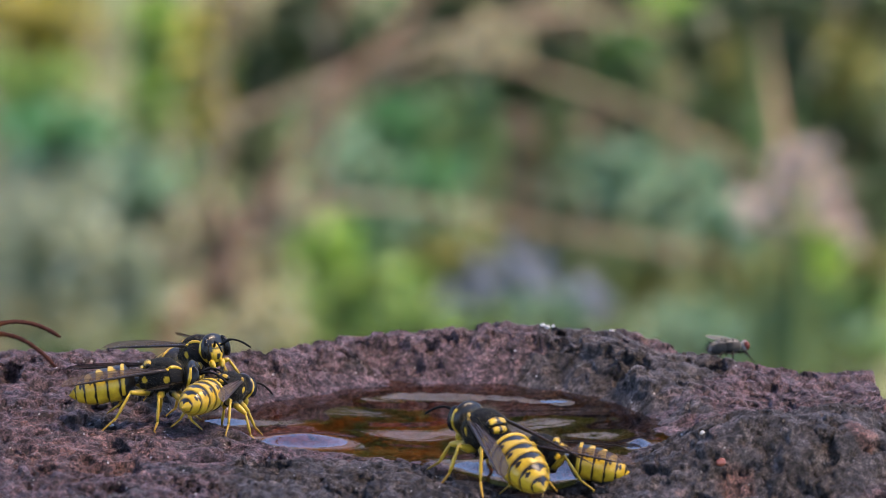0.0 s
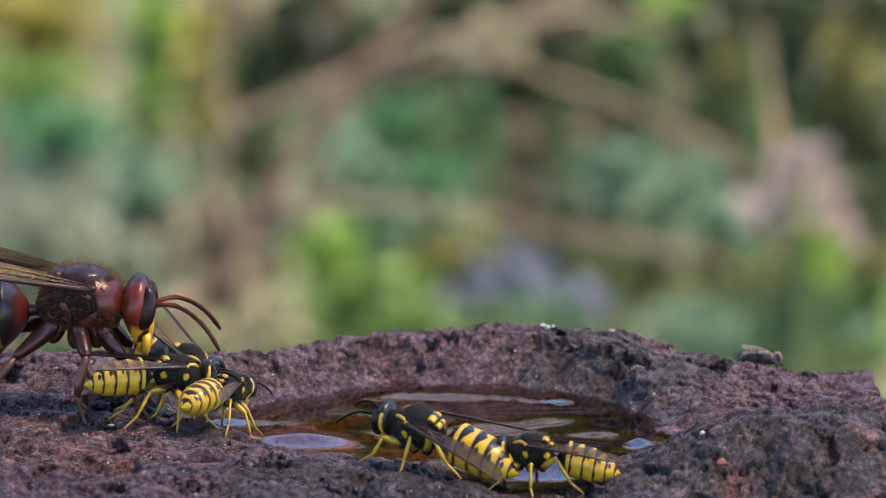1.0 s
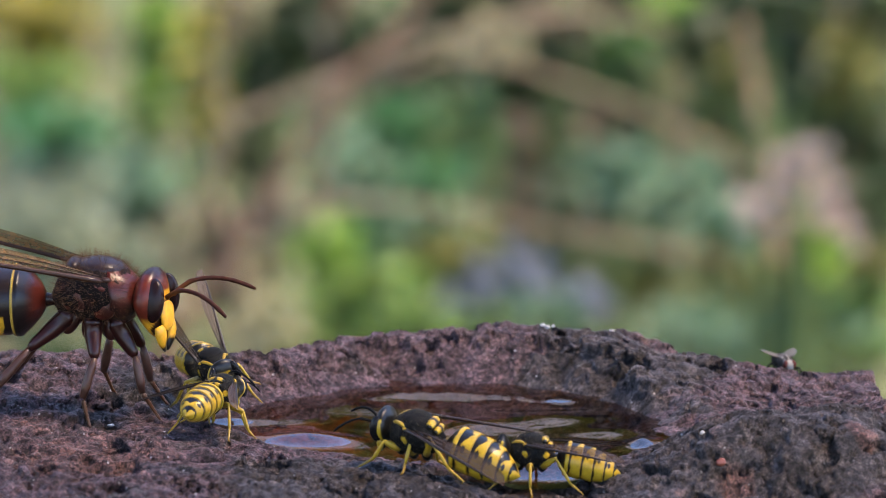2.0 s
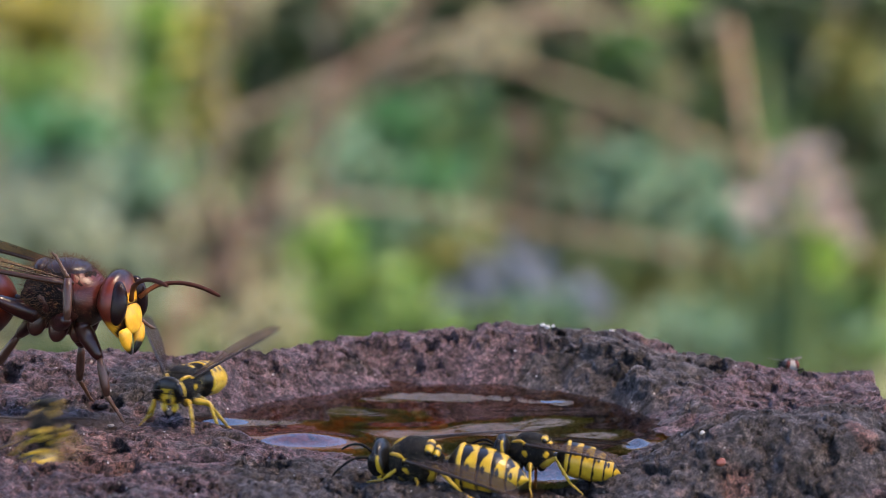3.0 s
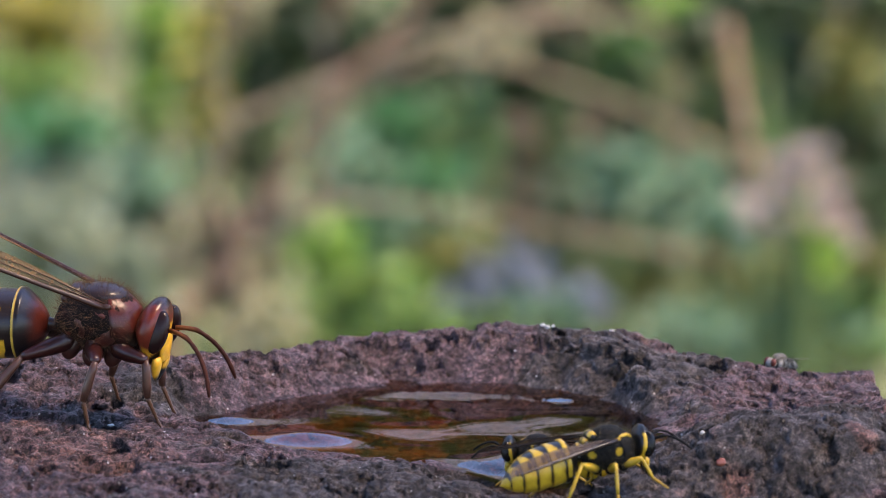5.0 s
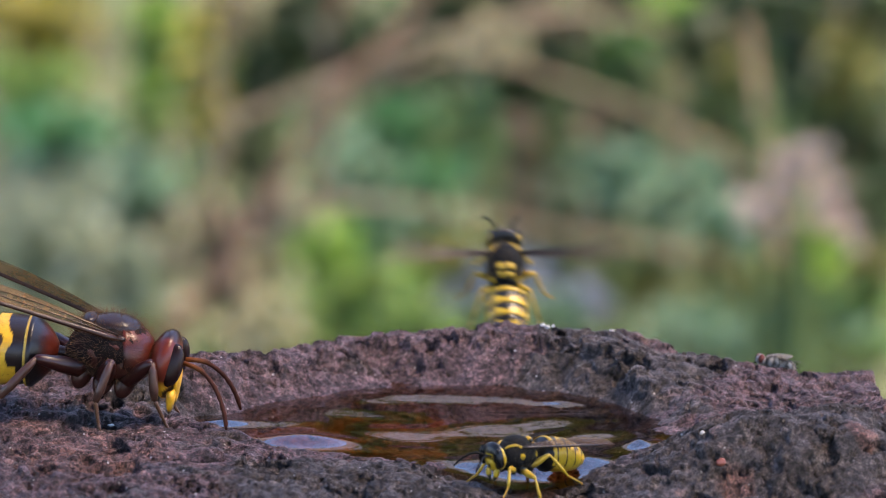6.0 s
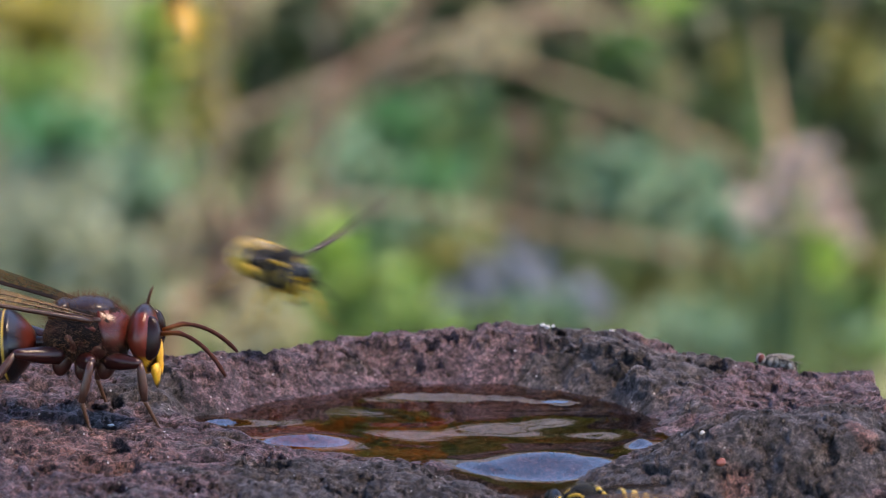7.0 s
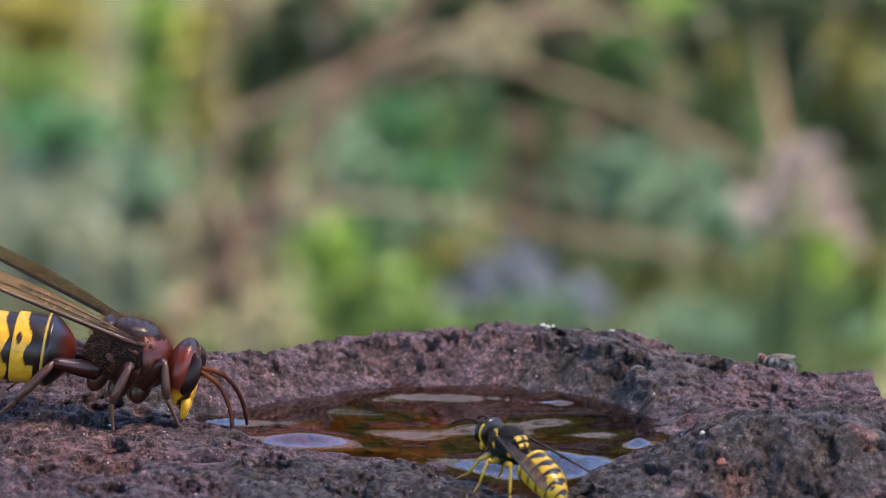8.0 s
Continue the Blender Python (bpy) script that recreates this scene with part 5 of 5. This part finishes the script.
def motions():
    wings(hornet, HORNET_SIZE, [(0.0, 12, 4), (1.7, 12, 4), (4.2, 12, 6, -10), (4.4, 34, 30, 28, 22, 60), (4.5, 34, 34, 34, 16, 50), (4.6, 28, 20, 24, 26, 26), (4.7, 24, 14, 20, 20, 22), (5.0, 14, 14, -10), (5.8, 12, 8), (6.4, 14, 8), (8.0, 12, 9)])
    wings(wasp_a, WASP_SIZE, [(0.0, 15, -5), (1.0, 15, -2), (1.2, 30, 25), (8.0, 78, 10)], [(1.3, 1.9), (4.2333, 4.9)])
    wings(wasp_b, WASP_SIZE, [(0.0, 20, 10), (0.2, 18, 16), (0.4, 13, 18), (1.0, 12, 20), (1.7, 14, 32), (2.8, 20, 50), (2.9, 40, 50), (3.0, 40, 20), (8.0, 78, 10)], [(3.1, 3.5), (4.4, 5.0), (6.5333, 7.3)])
    wings(wasp_c, WASP_SIZE, [(0.0, 22, -8), (1.7, 22, -8), (2.6, 40, 0), (8.0, 78, 10)], [(2.8, 3.2), (7.0, 7.5)])
    wings(wasp_d, WASP_SIZE, [(0.0, 18, -5), (5.5, 18, -5), (8.0, 78, 10)], [(5.7333, 6.2), (6.3, 6.6), (6.7333, 7.2)])
    wings(wasp_e, WASP_SIZE, [(0.0, 15, -3), (8.0, 15, -3)])
    head = limbs(hornet, "head")[0]
    rest = head.matrix_basis.copy()
    walk(head, [(t, rest @ pose(0, 0, 0, roll, nod, turn)) for t, roll, nod, turn in ((0.0, 0, 6, 0), (0.9, 0, 4, 0), (1.0, 0, 8, 0), (1.3, 0, 4, -4), (1.5, 0, 0, -18), (1.7, 0, 0, -16), (2.8, 0, 0, -10), (3.0, 0, 0, -12), (3.1, 0, 0, -18),
                (3.3, 0, 0, -20), (3.5, -4, 0, -16), (3.8, -4, 6, -10), (4.2, -4, 8, -10), (4.5, 0, 10, -20), (4.7, 0, 14, -12), (5.8, 0, 8, 0), (6.2, 0, 8, 0), (6.4, 0, -4, 0), (7.0, 0, 4, 0), (7.4, 0, 8, 0), (8.0, 0, 8, 0))])
    bend(hornet, "antenna", 0, [(0.0, 0, -6, 0), (0.5, 0, 2, 0), (0.7, 0, 0, 0), (1.0, 0, 12, 6), (1.5, 0, -14, 0), (3.0, 0, -6, 20), (3.3, 0, 6, 40), (3.5, 0, 12, 46), (3.8, 0, 4, 36), (4.2, 0, -10, 24), (4.7, 0, 20, 0), (5.8, 0, 24, 0), (6.2, 0, 26, 0), (6.5, 0, -30, 0), (7.0, 0, 10, 0), (8.0, 0, 30, 0)])
    bend(hornet, "antenna", 1, [(0.0, 0, 4, 0), (1.0, 0, 14, 0), (1.5, 0, 4, 0), (3.0, 0, -30, -10), (3.3, 0, -48, -50), (3.5, 0, -46, -66), (3.8, 0, -24, -10), (4.2, 0, -6, 0), (4.7, 0, 24, 0), (5.8, 0, 26, 0), (6.2, 0, 30, 0), (6.5, 0, -18, 0), (7.0, 0, 16, 0), (8.0, 0, 36, 0)])
    walk(water, [(0.0, pose(0, 0, 0)), (0.4, pose(0.0006, 0.0007, 0, 0.4, 0.1)), (0.8, pose(-0.0004, -0.0008, 0, -0.4, 0)), (1.2, pose(0.0004, 0.0009, 0, 0.3, -0.1)), (1.7, pose(0, -0.0006, 0, -0.3, 0)),
                 (2.3, pose(0.0006, 0.0008, 0, 0.3)), (2.8, pose(-0.0005, -0.0007, 0, -0.5, 0.1)), (3.2, pose(0.0004, 0.0008, 0, 0.3)), (3.6, pose(0, -0.0005, 0, -0.4)), (4.0, pose(0.0005, 0.0006, 0, 0.2)), (4.5, pose(-0.0004, -0.0008, 0, -0.3, 0.1)),
                 (5.2, pose(0.0005, 0.0007, 0, 0.3)), (6.0, pose(0, -0.0006, 0, -0.3)), (6.3, pose(0.0004, 0.0005, 0.0002, 1.6, 0.2)), (6.5, pose(0.0005, 0.001, 0.0002, 1.9, 0.2)), (6.6, pose(0.0005, 0.001, 0.0001, 1.7, 0.2)), (6.9, pose(0.0003, -0.0003, 0, 0.3, 0)), (7.2, pose(0, 0.0006, 0, -0.2)), (7.6, pose(0.0004, -0.0008, 0, 0.3)), (8.0, pose(0, 0, 0, -0.3))])
    walk(sway, [(0.0, pose(*sway.location, 0, 0, 0)), (1.0, pose(*sway.location, 0, -0.3, 0)), (3.5, pose(*sway.location, 0, -2.4, 0)), (5.0, pose(*sway.location, 0, -2.4, 0)), (6.5, pose(*sway.location, 0, -0.4, 0)), (8.0, pose(*sway.location, 0, 0, 0))])
    walk(hornet, [(0.0, pose(-0.0468, -0.0040, 0.0086, 0, 4, 2)), (0.2, pose(-0.0435, -0.0040, 0.0105, 0, 4, 0)), (0.4, pose(-0.0410, -0.0040, 0.0111, 0, 4, 0)), (0.5, pose(-0.0407, -0.0040, 0.0111, 0, 4, 0)), (0.7, pose(-0.0378, -0.0040, 0.0113, 0, 4, 0)), (0.9, pose(-0.0340, -0.0040, 0.0122, 0, 4, 0)), (1.0, pose(-0.0317, -0.0040, 0.0119, 0, 6, 0)),
                  (1.3, pose(-0.0311, -0.0040, 0.0126, 0, 6, 0)), (1.5, pose(-0.0306, -0.0040, 0.0117, 0, 8, -6)), (1.7, pose(-0.0301, -0.0040, 0.0120, 0, 8, -4)), (2.3, pose(-0.0310, -0.0050, 0.0131, 0, 6, -10)), (2.8, pose(-0.0333, -0.0060, 0.0128, 0, 6, -12)), (3.0, pose(-0.0329, -0.0060, 0.0129, 0, 6, -14)), (3.3, pose(-0.0335, -0.0060, 0.0145, 0, 0, -32)),
                  (3.5, pose(-0.0339, -0.0060, 0.0145, 0, -2, -36)), (3.7, pose(-0.0339, -0.0060, 0.0133, 0, 4, -38)), (4.0, pose(-0.0331, -0.0060, 0.0103, 0, 8, -40)), (4.3, pose(-0.0330, -0.0060, 0.0106, 0, 8, -38)), (4.4, pose(-0.0290, -0.0060, 0.0097, 0, 14, -28)), (4.5, pose(-0.0291, -0.0060, 0.0094, 0, 14, -24)), (4.6, pose(-0.0297, -0.0060, 0.0108, 0, 9, -14)), (4.7, pose(-0.0298, -0.0060, 0.0108, 0, 9, -12)), (5.2, pose(-0.0300, -0.0060, 0.0105, 0, 8, -8)),
                  (5.8, pose(-0.0299, -0.0060, 0.0085, 0, 10, -6)), (6.0, pose(-0.0290, -0.0060, 0.0080, 0, 12, -6)), (6.2, pose(-0.0284, -0.0060, 0.0078, 0, 12, -6)), (6.4, pose(-0.0333, -0.0060, 0.0102, 0, 2, -6)), (6.5, pose(-0.0328, -0.0060, 0.0103, 0, 4, -8)), (6.8, pose(-0.0325, -0.0060, 0.0106, 0, 4, -4)), (7.0, pose(-0.0310, -0.0060, 0.0095, 0, 4, -4)), (7.2, pose(-0.0289, -0.0060, 0.0083, 0, 14, -4)), (7.4, pose(-0.0279, -0.0060, 0.0077, 0, 16, -4)), (8.0, pose(-0.0275, -0.0060, 0.0076, 0, 16, -4))])
    planted(hornet, [(3, 2.8, 3.0, (-0.3, -1.3, 3.9)), (3, 3.1, 3.6, (-1.2, -1.2, 3.9)), (0, 2.8, 3.0, (3.4, 0.5, -0.2)), (0, 3.8, 4.2, (3.2, 0.8, -1.0)), (1, 3.3, 3.6, (3.8, -0.2, -2.6)), (0, 6.4, 7.0, (1.9, 0.3, 3.6))])
    walk(wasp_a, [(0.0, pose(-0.0245, -0.0080, 0.0060, 0, 0, 0)), (0.7, pose(-0.0245, -0.0080, 0.0060, 0, 0, 0)), (0.8, pose(-0.0236, -0.0080, 0.0062, 0, 2, 4)), (1.0, pose(-0.0232, -0.0080, 0.0063, 0, 8, 16)), (1.1, pose(-0.0236, -0.0090, 0.0068, 0, 10, 10)), (1.2, pose(-0.0237, -0.0100, 0.0076, 0, 22, -8)), (1.3, pose(-0.0237, -0.0110, 0.0087, 0, 4, -4)), (1.4, pose(-0.0224, -0.0150, 0.0092, 0, -22, 0)),
                  (1.5, pose(-0.0148, -0.0170, 0.0087, 0, -12, 4)), (1.6, pose(0.0057, -0.0120, 0.0083, 0, -8, 5)), (1.7, pose(0.0272, -0.0100, 0.0104, 0, -5, 5)), (1.8, pose(0.0556, 0.0000, 0.0107, 0, -5, 30)), (2.4, pose(0.1002, 0.1800, -0.0212, 0, -5, 110)), (3.3, pose(0.0606, 0.4000, 0.0162, 0, 0, 180)), (4.0, pose(-0.0241, 0.4000, -0.0008, 0, 0, 230)), (4.3, pose(-0.0015, 0.1400, -0.0120, 0, 15, 270)), (4.5, pose(0.0120, 0.1000, -0.0106, 0, 24, 298)),
                  (4.7, pose(0.0404, 0.1000, -0.0101, 0, 10, 340)), (5.0, pose(0.0892, 0.1000, -0.0080, 0, 0, 350)), (8.0, pose(0.1069, 0.1000, -0.0080, 0, 0, 350))])
    walk(wasp_b, [(0.0, pose(-0.0216, -0.0020, 0.0067, 0, -18, -52)), (0.2, pose(-0.0218, -0.0020, 0.0064, 0, -8, -46)), (0.4, pose(-0.0222, -0.0020, 0.0060, 0, 6, -40)), (1.0, pose(-0.0225, -0.0030, 0.0062, 0, 14, -36)), (1.4, pose(-0.0223, -0.0030, 0.0058, 10, 15, -40)), (1.7, pose(-0.0217, -0.0040, 0.0061, 15, 10, -50)), (2.3, pose(-0.0190, -0.0040, 0.0060, 10, 0, -80)), (2.8, pose(-0.0188, -0.0030, 0.0063, 0, -10, -90)), (2.9, pose(-0.0196, -0.0080, 0.0050, 0, 0, -100)),
                  (3.0, pose(-0.0227, -0.0080, 0.0053, 0, 4, -112)), (3.1, pose(-0.0243, -0.0090, 0.0052, 0, 6, -130)), (3.2, pose(-0.0273, -0.0120, 0.0068, 0, 4, -172)), (3.3, pose(-0.0315, -0.0140, 0.0095, 0, -18, -180)), (3.4, pose(-0.0478, -0.0140, 0.0127, 0, -10, -180)), (3.8, pose(-0.0803, 0.0500, 0.0135, 0, 0, -250)), (4.5, pose(-0.0613, 0.1400, -0.0023, 0, 0, -300)), (4.7, pose(-0.0490, 0.1600, -0.0067, 0, 0, -320)), (5.0, pose(-0.0733, 0.2000, -0.0108, 0, 0, -390)), (6.0, pose(-0.1022, 0.4000, -0.0790, 0, 0, -400)), (6.6, pose(-0.0418, 0.4000, -0.0755, 0, 0, -330)),
                  (6.8, pose(-0.0284, 0.4000, -0.0692, 0, 0, -280)), (7.0, pose(-0.0358, 0.3000, -0.0108, 0, -20, -260)), (7.2, pose(-0.0481, 0.3000, 0.0202, 0, 0, -260)), (8.0, pose(-0.1046, 0.3000, 0.0354, 0, 0, -260))])
    walk(wasp_c, [(0.0, pose(-0.0188, -0.0070, 0.0047, 0, 10, 60)), (1.5, pose(-0.0188, -0.0070, 0.0047, 0, 10, 60)), (1.7, pose(-0.0188, -0.0070, 0.0047, 0, 10, 62)), (2.3, pose(-0.0200, -0.0110, 0.0051, 0, -5, 75)), (2.8, pose(-0.0202, -0.0140, 0.0055, 0, -32, 84)), (2.9, pose(-0.0242, -0.0160, 0.0062, 0, -30, 84)), (3.0, pose(-0.0340, -0.0200, 0.0041, 0, -40, 86)), (3.1, pose(-0.0465, -0.0300, 0.0031, 0, -30, 90)), (4.0, pose(-0.0687, -0.0400, 0.0116, 0, 0, 200)), (6.8, pose(-0.0573, -0.0600, 0.0047, 0, 0, 340)), (7.2, pose(-0.0356, -0.0700, 0.0094, 0, -20, 360)),
                  (7.4, pose(-0.0515, -0.0700, 0.0184, 0, -10, 420)), (8.0, pose(-0.0761, -0.0500, 0.0231, 0, 0, 420))])
    walk(wasp_d, [(0.0, pose(0.0037, -0.0220, 0.0043, 0, -8, 122)), (0.2, pose(0.0012, -0.0220, 0.0042, 0, -6, 142)), (0.4, pose(-0.0018, -0.0220, 0.0038, -4, -2, 160)), (0.6, pose(-0.0026, -0.0210, 0.0040, -8, -4, 158)), (0.8, pose(-0.0024, -0.0200, 0.0042, -12, -8, 156)), (1.0, pose(-0.0020, -0.0200, 0.0042, -14, -9, 156)), (1.7, pose(-0.0020, -0.0200, 0.0042, -14, -9, 155)), (2.3, pose(-0.0022, -0.0240, 0.0037, -20, -4, 163)), (2.8, pose(-0.0022, -0.0260, 0.0029, -25, 2, 166)), (3.2, pose(-0.0022, -0.0260, 0.0029, -25, 2, 166)),
                  (3.4, pose(-0.0015, -0.0250, 0.0037, -26, -4, 162)), (3.5, pose(-0.0010, -0.0250, 0.0041, -26, -8, 156)), (3.6, pose(-0.0019, -0.0240, 0.0048, -10, -14, 140)), (3.8, pose(-0.0008, -0.0230, 0.0054, 0, -12, 122)), (4.0, pose(0.0005, -0.0220, 0.0062, 0, -9, 102)), (4.1, pose(0.0022, -0.0220, 0.0048, 0, -12, 55)), (4.2, pose(0.0039, -0.0260, 0.0051, 0, -8, 8)), (4.5, pose(0.0062, -0.0270, 0.0052, 0, -6, -4)), (4.7, pose(0.0103, -0.0280, 0.0041, 0, -2, 4)), (5.2, pose(0.0145, -0.0270, 0.0043, 0, -5, 30)), (5.6, pose(0.0157, -0.0190, 0.0034, 0, -20, 75)),
                  (5.8, pose(0.0143, -0.0060, 0.0038, 0, -50, 92)), (5.9, pose(0.0135, 0.0200, 0.0041, 0, -40, 95)), (6.0, pose(0.0058, 0.0360, 0.0068, 0, -34, 92)), (6.1, pose(-0.0010, 0.0300, 0.0093, 0, -50, 85)), (6.2, pose(-0.0101, 0.0150, 0.0127, 0, -38, 55)), (6.3, pose(-0.0089, 0.0000, 0.0128, 0, -20, 20)), (6.4, pose(0.0008, -0.0100, 0.0098, 0, -20, 12)), (6.5, pose(0.0062, -0.0100, 0.0101, 0, -15, 8)), (6.6, pose(0.0125, -0.0080, 0.0148, 0, -14, 2)), (6.7, pose(0.0148, -0.0060, 0.0138, 0, -8, -15)), (6.8, pose(0.0080, 0.0000, 0.0097, 0, -5, -60)),
                  (6.9, pose(-0.0010, 0.0100, 0.0076, 0, -5, -70)), (7.0, pose(-0.0146, 0.0150, 0.0108, 0, 10, -62)), (7.1, pose(-0.0339, 0.0150, 0.0138, 0, -5, -90)), (7.3, pose(-0.0660, 0.0200, 0.0165, 0, 0, -140)), (8.0, pose(-0.0866, 0.0200, 0.0165, 0, 0, -140))])
    planted(wasp_d, [(1, 0.6, 1.7, (3.4, -2.4, 1.0))])
    walk(wasp_e, [(0.0, pose(0.0085, -0.0220, 0.0025, 0, -2, 174)), (1.0, pose(0.0076, -0.0220, 0.0026, 0, -2, 174)), (3.2, pose(0.0075, -0.0220, 0.0027, 0, -2, 174)), (4.0, pose(0.0074, -0.0220, 0.0028, 0, -2, 176)), (4.2, pose(0.0082, -0.0200, 0.0022, 0, -2, 176)), (4.7, pose(0.0087, -0.0190, 0.0019, 0, -2, 176)), (5.3, pose(0.0070, -0.0230, 0.0026, 0, -2, 180)), (5.8, pose(0.0055, -0.0240, 0.0028, 0, 0, 212)), (6.0, pose(0.0062, -0.0240, 0.0029, 0, 0, 220)), (6.2, pose(0.0066, -0.0240, 0.0029, 0, 0, 226)), (6.4, pose(0.0080, -0.0245, 0.0025, 0, 2, 240)),
                  (6.6, pose(0.0090, -0.0245, 0.0025, 0, 2, 240)), (6.8, pose(0.0103, -0.0250, 0.0025, 0, 4, 220)), (6.9, pose(0.0119, -0.0300, 0.0013, 0, 10, 200)), (7.0, pose(0.0118, -0.0340, 0.0010, 0, 0, 195)), (7.2, pose(0.0115, -0.0350, 0.0006, 0, 0, 165)), (7.4, pose(0.0102, -0.0330, 0.0001, 0, 0, 150)), (7.5, pose(0.0098, -0.0310, 0.0007, 0, -4, 150)), (7.7, pose(0.0081, -0.0290, 0.0024, 0, -8, 148)), (7.8, pose(0.0069, -0.0270, 0.0031, 0, -12, 144)), (7.9, pose(0.0058, -0.0260, 0.0037, 0, -14, 138)), (8.0, pose(0.0056, -0.0260, 0.0041, 0, -16, 132))])
    for wasp in (wasp_a, wasp_b, wasp_c, wasp_e):
        planted(wasp)
    walk(fly, [(0.0, pose(0.0265, 0.0220, 0.0022, 0, 0, 10)), (0.5, pose(0.0284, 0.0220, 0.0018, 0, 0, 0)), (1.0, pose(0.0294, 0.0210, 0.0014, 0, 0, -5)), (1.5, pose(0.0306, 0.0200, 0.0012, 0, 5, -60)), (3.0, pose(0.0317, 0.0200, 0.0008, 0, -12, -80)), (3.5, pose(0.0320, 0.0200, 0.0005, 0, -12, -80)), (4.5, pose(0.0313, 0.0200, 0.0008, 0, -10, -110)), (6.0, pose(0.0301, 0.0180, 0.0016, 0, -16, -165)), (8.0, pose(0.0302, 0.0180, 0.0016, 0, -16, -170))])


motions()
